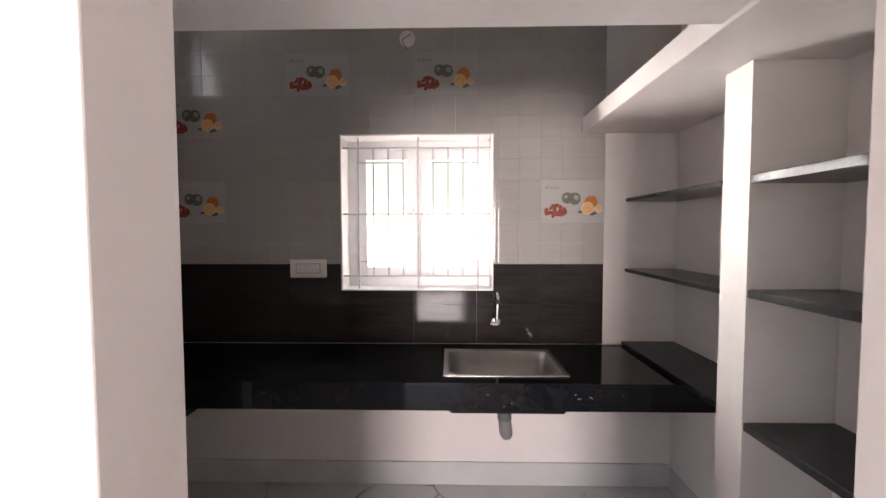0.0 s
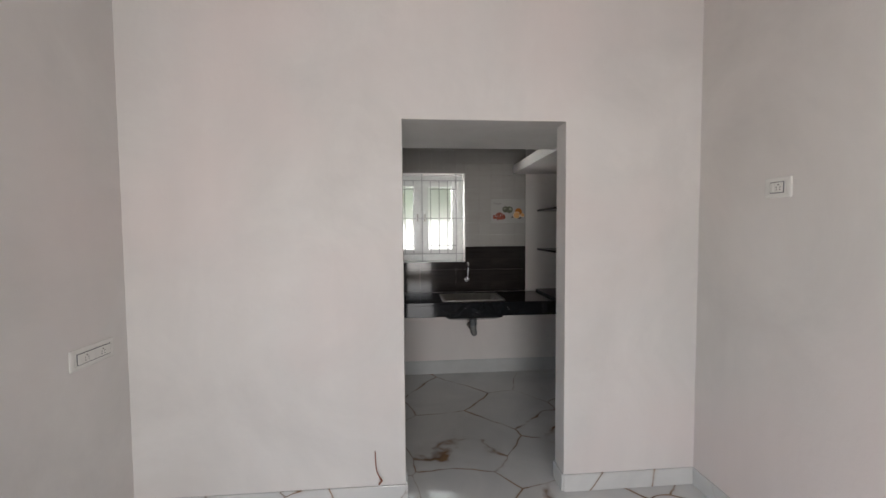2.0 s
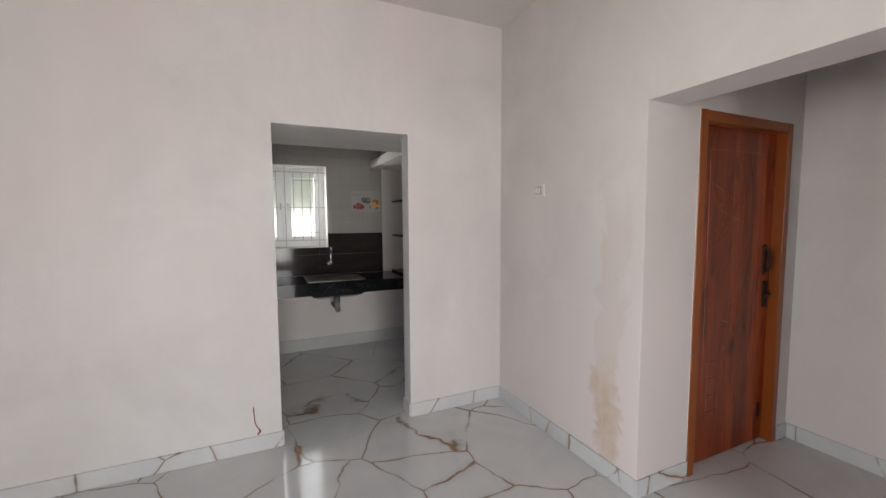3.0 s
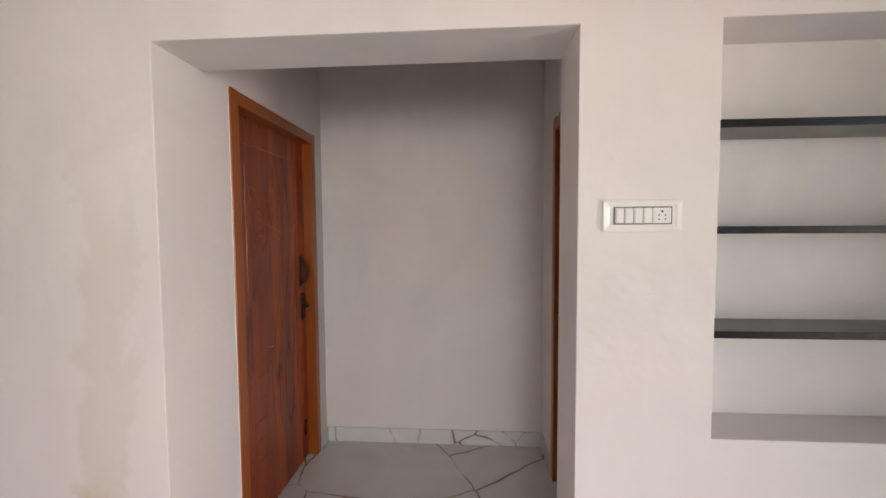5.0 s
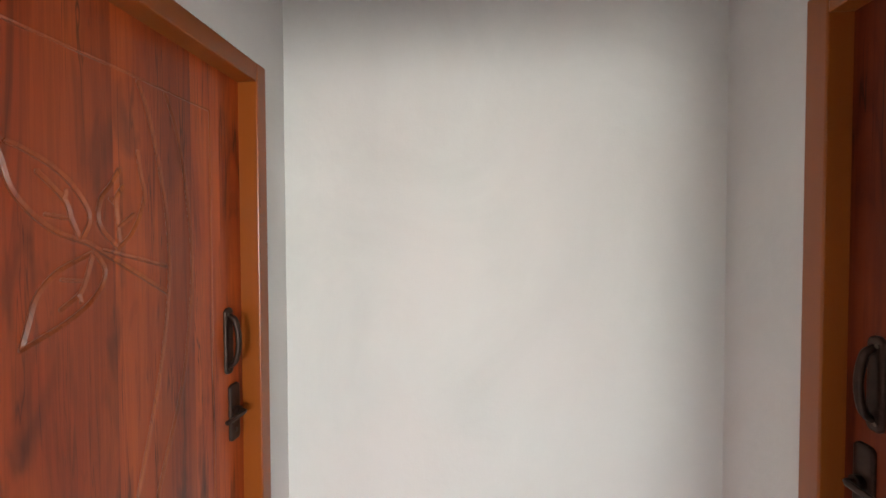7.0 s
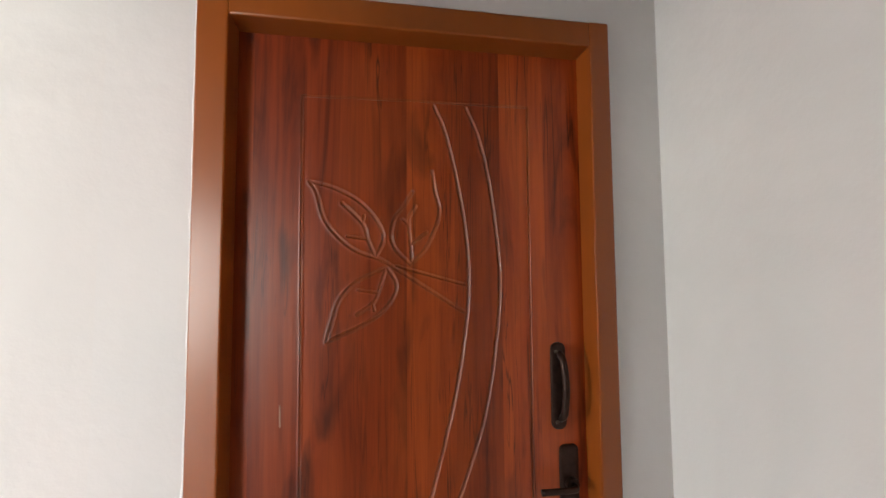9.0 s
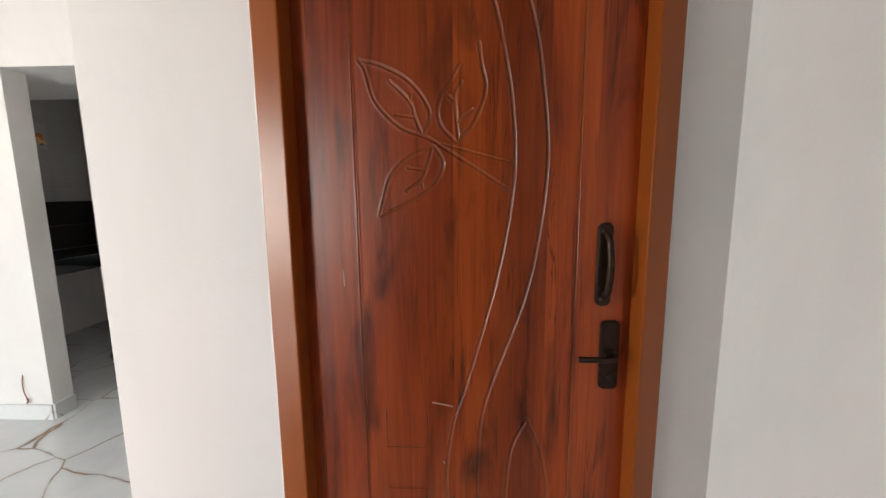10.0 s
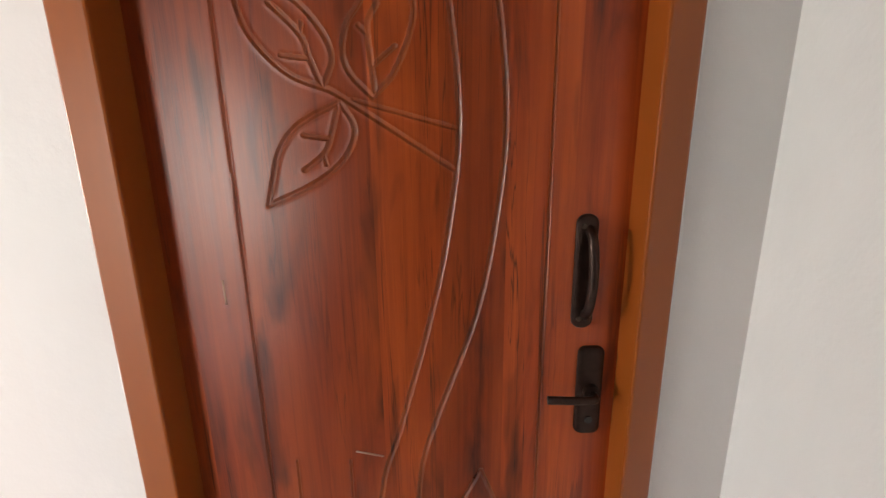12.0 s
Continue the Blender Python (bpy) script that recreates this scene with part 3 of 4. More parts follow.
# spray of three leaves beside two sweeping stems, inside a thin border
ORNAMENT = [
    [(-0.268, 1.895), (-0.264, 1.2), (-0.262, 0.35)], [(0.270, 1.90), (0.268, 1.2), (0.265, 0.51)],
    [(-0.268, 1.895), (0.0, 1.899), (0.270, 1.90)],
    curve2([(0.034, 1.89), (0.062, 1.823), (0.089, 1.706), (0.108, 1.591), (0.115, 1.452), (0.099, 1.305), (0.068, 1.15), (0.0, 0.90), (-0.035, 0.79), (-0.052, 0.634), (-0.039, 0.473), (-0.016, 0.344)]),
    curve2([(0.112, 1.89), (0.144, 1.814), (0.171, 1.689), (0.192, 1.484), (0.178, 1.305), (0.144, 1.13), (0.070, 0.92), (0.038, 0.799), (0.03, 0.634), (0.037, 0.473), (0.05, 0.344)]),
    curve2([(-0.249, 1.698), (-0.202, 1.687), (-0.144, 1.658), (-0.104, 1.617), (-0.084, 1.571), (-0.102, 1.525)]),
    curve2([(-0.249, 1.698), (-0.234, 1.675), (-0.218, 1.617), (-0.189, 1.576), (-0.149, 1.543), (-0.102, 1.525)]),
    curve2([(-0.102, 1.525), (-0.12, 1.568), (-0.132, 1.604), (-0.177, 1.65)]),
    [(-0.132, 1.604), (-0.128, 1.622)], [(-0.12, 1.568), (-0.165, 1.574)],
    curve2([(-0.023, 1.51), (-0.055, 1.543), (-0.067, 1.575), (-0.059, 1.616), (-0.038, 1.645), (-0.018, 1.680)]),
    curve2([(-0.023, 1.51), (0.01, 1.542), (0.035, 1.591), (0.046, 1.636), (0.036, 1.682), (0.03, 1.73)]),
    curve2([(-0.019, 1.518), (-0.023, 1.567), (-0.026, 1.616), (-0.010, 1.645)]),
    [(-0.024, 1.60), (-0.040, 1.615)], [(-0.022, 1.555), (0.016, 1.585)],
    curve2([(-0.08, 1.502), (-0.145, 1.47), (-0.181, 1.43), (-0.197, 1.382), (-0.209, 1.338)]),
    curve2([(-0.076, 1.502), (-0.056, 1.469), (-0.06, 1.437), (-0.088, 1.401), (-0.137, 1.369), (-0.209, 1.338)]),
    curve2([(-0.08, 1.498), (-0.096, 1.445), (-0.109, 1.421), (-0.143, 1.396)]),
    [(-0.096, 1.445), (-0.140, 1.452)], [(-0.109, 1.421), (-0.105, 1.405)],
    curve2([(-0.102, 1.525), (-0.072, 1.51), (0.106, 1.395)]), [(-0.055, 1.506), (0.111, 1.46)],
    [(-0.207, 0.831), (-0.207, 0.724), (-0.101, 0.724), (-0.101, 0.831)],
    [(-0.210, 0.604), (-0.210, 0.288), (-0.104, 0.288), (-0.104, 0.604), (-0.210, 0.604)],
    [(-0.210, 0.498), (-0.104, 0.498)], [(-0.210, 0.39), (-0.104, 0.39)],
    curve2([(0.157, 0.808), (0.12, 0.728), (0.107, 0.635), (0.106, 0.547), (0.12, 0.445), (0.157, 0.306)]),
    curve2([(0.157, 0.808), (0.196, 0.701), (0.212, 0.597), (0.208, 0.497), (0.186, 0.381), (0.157, 0.306)]),
]
ORNAMENT = [[(-0.005 + (x + 0.005) * 0.979, 1.42 + (z - 1.42) * 0.979) for x, z in pts] for pts in ORNAMENT]
door_a = door("door_1", 0.914, 2.08, M_DOOR, "closed reddish brown wood-grain door with carved leaf ornament", ORNAMENT, 0.010, -0.082)
door_a.location = (2.485, -1.2645, 0)
for pts in ([(-0.087, 0.863), (-0.034, 0.852)], [(-0.300, 1.21), (-0.299, 1.165)], [(-0.06, 0.70), (-0.055, 0.692)]):
    stroke("scratch", pts, door_a, 0.0022, -0.0168, M_SCRATCH)
door_b = door("door_2", 0.919, 2.085, M_DOOR_SHADED, "closed reddish brown door, shade darkened into its colour, below a broken plaster edge", None, 0.0, -0.072)
door_b.location = (2.2845, -2.889, 0)
door_b.rotation_euler = (0, 0, math.pi)
door_b.scale = (-1, 1, 1)



def plaster_lip(x0, x1, ztop, y, side, seed):
    """The ragged bead of plaster where the wall was made good against a door frame."""
    rng = random.Random(seed)
    bm = bmesh.new()
    path = [(x0, z) for z in np.arange(0.11, ztop, 0.018)] + [(x, ztop) for x in np.arange(x0, x1, 0.018)] + [(x1, z) for z in np.arange(ztop, 0.11, -0.018)]
    prev = None
    for k, (x, z) in enumerate(path):
        w = 0.0012 + 0.004 * abs(noise.noise((x * 9, z * 9, seed))) + rng.uniform(0, 0.0015)
        d = Vector((-1 if x <= x0 + 1e-6 else 1 if x >= x1 - 1e-6 else 0, 0, 1 if z >= ztop - 1e-6 else 0)).normalized()
        p = Vector((x, y, z))
        row = [bm.verts.new(p - d * 0.001), bm.verts.new(p + d * w * 0.4 + Vector((0, side * (0.0015 + w * 0.3), 0))), bm.verts.new(p + d * w * 1.6)]
        if prev:
            for i in range(2):
                bm.faces.new((prev[i], prev[i + 1], row[i + 1], row[i]))
        prev = row
    tagged(part("plaster_edge", bm, M_WALL), "ragged white plaster edge around a door frame", "plaster edge", kind="structure")


plaster_lip(2.028, 2.932, 2.08, NOOK_N - 0.0005, -1, 3)
plaster_lip(1.875, 2.744, 2.085, NOOK_S + 0.0005, 1, 4)

# raw cement where the plaster broke away over the second door
bm = bmesh.new()
random.seed(5)
xs = [2.30 + 0.44 * i / 22 for i in range(23)]
tops = []
for i, x in enumerate(xs):
    u = i / 22
    hgt = 0.004 + 0.042 * math.exp(-((u - 0.20) / 0.12) ** 2) + 0.022 * math.exp(-((u - 0.50) / 0.16) ** 2) + 0.012 * math.exp(-((u - 0.93) / 0.07) ** 2) + random.uniform(-0.005, 0.005)
    tops.append((x, 2.084 + max(0.004, hgt)))
for i in range(22):
    (xa, za), (xb, zb) = tops[i], tops[i + 1]
    f = [bm.verts.new(c) for c in ((xa, NOOK_S + 0.006, 2.078), (xb, NOOK_S + 0.006, 2.078), (xb, NOOK_S + 0.004, zb), (xa, NOOK_S + 0.004, za))]
    bm.faces.new(f)
    g = [bm.verts.new(c) for c in ((xa, NOOK_S + 0.004, za), (xb, NOOK_S + 0.004, zb), (xb, NOOK_S - 0.003, zb + 0.003), (xa, NOOK_S - 0.003, za + 0.003))]
    bm.faces.new(g)
bmesh.ops.remove_doubles(bm, verts=bm.verts, dist=0.0005)
tagged(part("plaster_damage", bm, M_CEMENT), "raw grey cement where plaster broke off above a door", "plaster damage", kind="structure")


# ---- kitchen ----
# counter: thin top slab with a deep front apron, cut out for the sink
SINK = (0.258, 0.838, 1.400, 1.815)
CT, CB, CF = 0.860, 0.735, 1.325
counter = thing("kitchen_counter", "black polished granite kitchen worktop, dusty along the front", "worktop")
bm = bmesh.new()
for x0, x1, y0, y1 in ((-0.836, SINK[0] + 0.012, CF, K_N - 0.002), (SINK[1] - 0.012, 1.598, CF, K_N - 0.002),
                       (SINK[0] + 0.012, SINK[1] - 0.012, CF, SINK[2] + 0.012), (SINK[0] + 0.012, SINK[1] - 0.012, SINK[3] - 0.012, K_N - 0.002)):
    box(bm, x0, x1, y0, y1, CT - 0.02, CT)
bmesh.ops.remove_doubles(bm, verts=bm.verts, dist=0.0005)
part("worktop", bm, M_GRANITE, counter)
bm = boxed(-0.836, 1.598, CF, CF + 0.02, CB, CT - 0.0205, bevel=0.002)
part("apron", bm, M_GRANITE, counter, "dusty black granite front edge")
part("side_worktop", boxed(-1.488, -0.838, 0.72, K_N - 0.002, CT - 0.02, CT + 0.001, bevel=0.002), M_GRANITE, counter)
part("side_apron", boxed(-0.860, -0.838, 0.72, CF + 0.01, CB, CT - 0.0205, bevel=0.002), M_GRANITE, counter)
part("support_leg", boxed(-1.488, -0.90, 0.74, 0.84, 0, CT - 0.0205), M_WALL, counter, "plastered masonry support")
random.seed(11)
for k in range(9):
    x = random.uniform(0.35, 1.45)
    z = CB + random.uniform(0.02, 0.085)
    bm = boxed(x, x + random.uniform(0.004, 0.016), CF - 0.0012, CF + 0.001, z, z + random.uniform(0.002, 0.005))
    part("paint_spot", bm, M_PVC, counter, "pale plaster splash")

sink = thing("kitchen_sink", "stainless steel sink set into black granite worktop", "sink")


def ring(x0, x1, y0, y1, r, z, seg=6):
    out = []
    for cx, cy, a0 in ((x1 - r, y1 - r, 0), (x0 + r, y1 - r, 90), (x0 + r, y0 + r, 180), (x1 - r, y0 + r, 270)):
        for k in range(seg + 1):
            a = radians(a0 + 90 * k / seg)
            out.append((cx + r * math.cos(a), cy + r * math.sin(a), z))
    return out


def loft_rings(rings, cap=True):
    bm = bmesh.new()
    vs = [[bm.verts.new(p) for p in r] for r in rings]
    for a, b in zip(vs, vs[1:]):
        n = len(a)
        for k in range(n):
            bm.faces.new((a[k], a[(k + 1) % n], b[(k + 1) % n], b[k]))
    if cap:
        bm.faces.new(vs[-1])
    return bm


x0, x1, y0, y1 = SINK
part("sink_bowl", loft_rings([ring(x0, x1, y0, y1, 0.012, CT + 0.0015), ring(x0, x1, y0, y1, 0.012, CT + 0.006), ring(x0 + 0.008, x1 - 0.008, y0 + 0.008, y1 - 0.008, 0.012, CT + 0.007),
     ring(x0 + 0.02, x1 - 0.02, y0 + 0.02, y1 - 0.02, 0.02, CT + 0.004), ring(x0 + 0.03, x1 - 0.03, y0 + 0.03, y1 - 0.03, 0.05, CT + 0.001),
     ring(x0 + 0.045, x1 - 0.045, y0 + 0.045, y1 - 0.045, 0.06, CT - 0.135), ring(x0 + 0.09, x1 - 0.09, y0 + 0.085, y1 - 0.085, 0.05, CT - 0.155)]), M_STEEL, sink, "brushed steel bowl and rim", smooth=True)
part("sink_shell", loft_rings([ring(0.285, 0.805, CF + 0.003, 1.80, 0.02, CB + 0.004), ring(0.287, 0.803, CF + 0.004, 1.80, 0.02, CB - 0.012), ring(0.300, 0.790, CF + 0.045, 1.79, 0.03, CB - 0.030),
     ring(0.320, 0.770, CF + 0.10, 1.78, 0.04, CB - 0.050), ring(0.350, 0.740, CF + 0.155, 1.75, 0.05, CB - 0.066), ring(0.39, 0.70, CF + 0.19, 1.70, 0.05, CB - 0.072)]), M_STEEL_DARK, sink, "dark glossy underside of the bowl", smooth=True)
part("drain", cyl(bmesh.new(), (0.545, 1.60, CT - 0.154), (0.545, 1.60, CT - 0.149), 0.035, 20), M_CHROME, sink)

pipe = thing("drain_pipe", "grey plastic drain elbow under the sink", "pipe")
part("collar", cyl(bmesh.new(), (0.553, 1.50, CB - 0.118), (0.553, 1.50, CB - 0.066), 0.034, 20), M_PVC_DARK, pipe, "dark grey collar", smooth=False)
part("elbow", tube(bmesh.new(), spline([(0.553, 1.50, CB - 0.10), (0.555, 1.50, CB - 0.165), (0.563, 1.512, CB - 0.197), (0.572, 1.555, CB - 0.208), (0.576, 1.62, CB - 0.20)], 6), 0.029, 14), M_PVC, pipe, smooth=True)
part("outlet", tube(bmesh.new(), [(0.576, 1.61, CB - 0.20), (0.58, K_N + 0.006, CB - 0.22)], 0.026, 14), M_PVC, pipe, smooth=True)

tap = thing("wall_tap", "chrome wall tap with upright swan neck over the sink", "tap")
part("flange", cyl(bmesh.new(), (0.556, K_N - 0.001, 0.995), (0.556, K_N - 0.012, 0.995), 0.026, 20), M_CHROME, tap)
part("body", cyl(bmesh.new(), (0.556, K_N - 0.010, 0.995), (0.556, K_N - 0.085, 0.995), 0.014, 16), M_CHROME, tap, smooth=True)
part("spout", tube(bmesh.new(), spline([(0.556, K_N - 0.07, 0.985), (0.558, K_N - 0.072, 1.06), (0.560, K_N - 0.075, 1.13), (0.558, K_N - 0.10, 1.175), (0.554, K_N - 0.14, 1.168), (0.553, K_N - 0.15, 1.145)], 7), 0.010, 12), M_CHROME, tap, smooth=True)
part("nozzle", cyl(bmesh.new(), (0.553, K_N - 0.149, 1.150), (0.553, K_N - 0.151, 1.128), 0.0125, 14), M_BLACK, tap, "black rubber nozzle")
part("handle", boxed(0.515, 0.556, K_N - 0.092, K_N - 0.076, 0.994, 1.006, bevel=0.003), M_CHROME, tap)

# shelves in the bays and the hall niche: granite strips let into plaster


def granite_shelf(x0, x1, y0, y1, z0, z1, label, group):
    ob = part("granite_shelf", boxed(x0, x1, y0, y1, z0, z1, bevel=0.0025), M_SHELF)
    return tagged(ob, label, "shelf", group)


for z in (1.706, 1.300):
    granite_shelf(1.305, 1.5985, 1.090, K_N - 0.003, z - 0.010, z + 0.010, "dark grey granite shelf in the plastered bay", "kitchen bay shelves")
granite_shelf(1.293, 1.5985, 1.090, K_N - 0.003, CT + 0.001, CT + 0.021, "dark granite slab lying on the worktop", "kitchen bay shelves")
for z in (1.704, 1.322, 0.866):
    granite_shelf(1.290, 1.5985, K_S + 0.002, 0.955, z - 0.020, z + 0.009, "dark granite shelf in the bay beside the doorway", "kitchen bay shelves")
for z0, z1 in ((1.770, 1.794), (1.462, 1.484), (1.150, 1.172)):
    granite_shelf(HALL_E + 0.002, 1.803, -4.098, -3.067, z0, z1, "dark grey granite shelf in the open hall niche", "hall niche shelves")

# window: plastered reveal, plastic frame, two sashes, painted bar grille
WX0, WX1, WZ0, WZ1 = -0.354, 0.540, 1.18, 2.09
win = thing("window_1", "white plastic two-sash window in a deep reveal", "window", kind="structure")
FY0, FY1 = 2.085, 2.135


def four(name, x0, x1, z0, z1, w, y0, y1, parent, mat, bev=0.003):
    bm = boxed(x0, x0 + w, y0, y1, z0, z1, bevel=bev)
    box(bm, x1 - w, x1, y0, y1, z0, z1, bevel=bev)
    box(bm, x0 + w - 0.001, x1 - w + 0.001, y0 + 0.001, y1 - 0.001, z1 - w, z1 - 0.001, bevel=bev)
    box(bm, x0 + w - 0.001, x1 - w + 0.001, y0 + 0.001, y1 - 0.001, z0 + 0.001, z0 + w, bevel=bev)
    return part(name, bm, mat, parent)


frame_ob = four("window_frame", WX0 + 0.002, WX1 - 0.002, WZ0 + 0.002, WZ1 - 0.002, 0.062, FY0, FY1, win, M_UPVC)
mid = (WX0 + WX1) / 2
part("mullion", boxed(mid - 0.02, mid + 0.02, FY0 + 0.004, FY1, WZ0 + 0.062, WZ1 - 0.062, bevel=0.003), M_UPVC, frame_ob)
for xa, xb in ((WX0 + 0.060, mid - 0.012), (mid + 0.012, WX1 - 0.060)):
    sash = four("sash", xa, xb, WZ0 + 0.060, WZ1 - 0.060, 0.064, FY0 - 0.012, FY1 - 0.015, win, M_UPVC)
    pane = part("pane", boxed(xa + 0.060, xb - 0.060, FY0 + 0.012, FY0 + 0.016, WZ0 + 0.120, WZ1 - 0.120), M_GLASS, sash)
    pane.visible_shadow = False
    xh = xb - 0.026 if xa < 0 else xa + 0.026
    part("latch", boxed(xh - 0.008, xh + 0.008, FY0 - 0.024, FY0 - 0.011, 1.60, 1.68, bevel=0.003), M_STEEL, sash)
part("sill", boxed(WX0 + 0.001, WX1 - 0.001, K_N - 0.001, FY0, WZ0 - 0.002, WZ0 + 0.004), M_UPVC, win)
# painted plaster lining of the reveal
bm = boxed(WX0 - 0.002, WX0 + 0.006, K_N - 0.004, FY0, WZ0, WZ1)
box(bm, WX1 - 0.006, WX1 + 0.002, K_N - 0.004, FY0, WZ0, WZ1)
box(bm, WX0 + 0.006, WX1 - 0.006, K_N - 0.004, FY0, WZ1 - 0.006, WZ1 + 0.002)
part("reveal_lining", bm, M_CEIL, win)

grille = thing("window_grille", "pale painted iron bar grille inside the window opening", "grille")
GY = 1.965
gx = [-0.255 + 0.0885 * i for i in range(9)]
for i, x in enumerate(gx):
    full = i in (0, 4, 8)
    z0, z1 = (WZ0 + 0.002, WZ1 - 0.006) if full else (1.262, 2.018)
    bm = boxed(x - 0.0045, x + 0.0045, GY - 0.0045, GY + 0.0045, z0, z1, bevel=0.001, seg=1)
    part("upright_bar", bm, M_GRILLE, grille)
for z, spans in ((2.018, ((WX0 + 0.007, WX1 - 0.007),)), (1.63, ((WX0 + 0.007, WX1 - 0.007),)), (1.262, ((WX0 + 0.007, WX1 - 0.007),)),
                 (1.931, ((gx[0], gx[3]), (gx[5], gx[8]))), (1.348, ((gx[0], gx[3]), (gx[5], gx[8])))):
    for xa, xb in spans:
        part("cross_bar", boxed(xa, xb, GY - 0.0095, GY - 0.001, z - 0.0045, z + 0.0045, bevel=0.001, seg=1), M_GRILLE, grille)

# high ventilator in the west kitchen wall
vent = thing("window_2", "small barred ventilator high in the kitchen wall", "window", kind="structure")
four("vent_frame", 0, 0.34, 2.5, 2.86, 0.03, -0.02, 0.02, vent, M_UPVC)
part("bar", boxed(0.16, 0.18, -0.01, 0.01, 2.53, 2.83), M_UPVC, vent)
vent.matrix_world = pose(-1.57, 1.18, 0, 0, 0, 90)


# ---- electrical fittings ----
def switch_plate(name, w, h, modules, label, at, turn):
    """A moulded plate with a recessed row of modules: 's' switch, 'o' socket, 'b' blank. Built facing -y."""
    ob = thing(name, label, "switch plate")
    bm = bmesh.new()
    o = ring(-w / 2, w / 2, -h / 2, h / 2, 0.006, 0, 3)
    rows = []
    for inset, y in ((0, -0.0005), (0, -0.006), (0.004, -0.009), (h * 0.17, -0.011), (h * 0.21, -0.0095)):
        kx, ky = (w / 2 - inset) / (w / 2), (h / 2 - inset) / (h / 2)
        rows.append([(x * kx, y, z * ky) for x, z, _ in o])
    part("plate", loft_rings(rows), M_PLASTIC, ob)
    n = sum(2 if c == 'o' else 1 for c in modules)
    iw, ih = w - 0.72 * h, h * 0.48
    # grey sheet behind the modules paints the shadow lines of the gaps
    part("surround", boxed(-iw / 2 - 0.0035, iw / 2 + 0.0035, -0.0105, -0.008, -ih / 2 - 0.0035, ih / 2 + 0.0035), M_GAP_SHADE, ob, "gap round the modules, its shade painted grey")
    x, mw = -iw / 2, iw / n
    for c in modules:
        ww = mw * (2 if c == 'o' else 1)
        g = part("rocker" if c == 's' else "socket" if c == 'o' else "blank", boxed(x + 0.0008, x + ww - 0.0008, -0.0145, -0.010, -ih / 2, ih / 2, bevel=0.002), M_PLASTIC, ob)
        if c == 's':
            bm = boxed(x + 0.003, x + ww - 0.003, -0.0172, -0.0142, -ih / 2 + 0.003, ih / 2 - 0.003, bevel=0.0012)
            part("key", bm, M_PLASTIC, g)
        if c == 'o':
            for dx, dz, r in ((0, ih * 0.26, 0.0034), (-0.009, ih * 0.02, 0.0024), (0.009, ih * 0.02, 0.0024), (-0.009, -ih * 0.24, 0.0024), (0.009, -ih * 0.24, 0.0024)):
                px = x + ww / 2 + dx
                part("hole", cyl(bmesh.new(), (px, -0.0144, dz), (px, -0.0151, dz), r, 10), M_DOT, g)
        x += ww
    ob.matrix_world = pose(*at, 0, 0, turn)
    return ob


switch_plate("switch_plate", 0.229, 0.095, "sssso", "white plate with four rockers and a socket on plaster", (HALL_E, -2.8465, 1.517), -90)
switch_plate("switch_plate", 0.128, 0.092, "so", "small white switch and socket plate high on plaster", (HALL_E, -0.490, 1.688), -90)
switch_plate("switch_plate", 0.255, 0.093, "oo", "white double socket plate low on plaster", (HALL_W, -0.227, 0.951), 90)
switch_plate("switch_plate", 0.217, 0.108, "soo", "white socket plate on dark kitchen tiles", (-0.551, K_N - 0.001, 1.309), 0)

rose = thing("ceiling_rose", "round white lamp rose with loose red wire on tiles", "lamp holder")
part("base", cyl(bmesh.new(), (0.044, K_N - 0.0005, 2.631), (0.044, K_N - 0.010, 2.631), 0.045, 28), M_PLASTIC, rose)
part("cap", cyl(bmesh.new(), (0.044, K_N - 0.010, 2.631), (0.044, K_N - 0.022, 2.631), 0.036, 28, 0.030), M_PLASTIC, rose)
part("wire", tube(bmesh.new(), spline([(0.062, K_N - 0.022, 2.65), (0.042, K_N - 0.035, 2.63), (0.018, K_N - 0.03, 2.612), (0.034, K_N - 0.028, 2.58), (0.05, K_N - 0.02, 2.565)], 6), 0.0028, 6), M_WIRE_RED, rose, "loose red wire")

cable = thing("cable_stub", "thin rusty wire sticking out of plaster near the floor", "cable")
part("wire", tube(bmesh.new(), spline([(-0.235, 0.004, 0.300), (-0.232, -0.010, 0.25), (-0.226, -0.014, 0.19), (-0.206, -0.020, 0.150), (-0.200, -0.018, 0.135), (-0.214, -0.015, 0.112)], 6), 0.0032, 6), M_WIRE, cable)
part("tip", tube(bmesh.new(), [(-0.206, -0.020, 0.152), (-0.198, -0.021, 0.138), (-0.214, -0.016, 0.116)], 0.0052, 6), M_WIRE, cable)


# ---- outside the kitchen window ----
tagged(part("ground", boxed(-300, 300, -300, 300, -0.5, -0.125), M_EARTH), "bare earth around the house", "ground", kind="structure")
tagged(part("compound_wall", boxed(-9, 9, 4.6, 4.8, -0.13, 1.62, bevel=0.02), M_OUTWALL), "white painted boundary wall outside the window", "boundary wall", kind="structure")


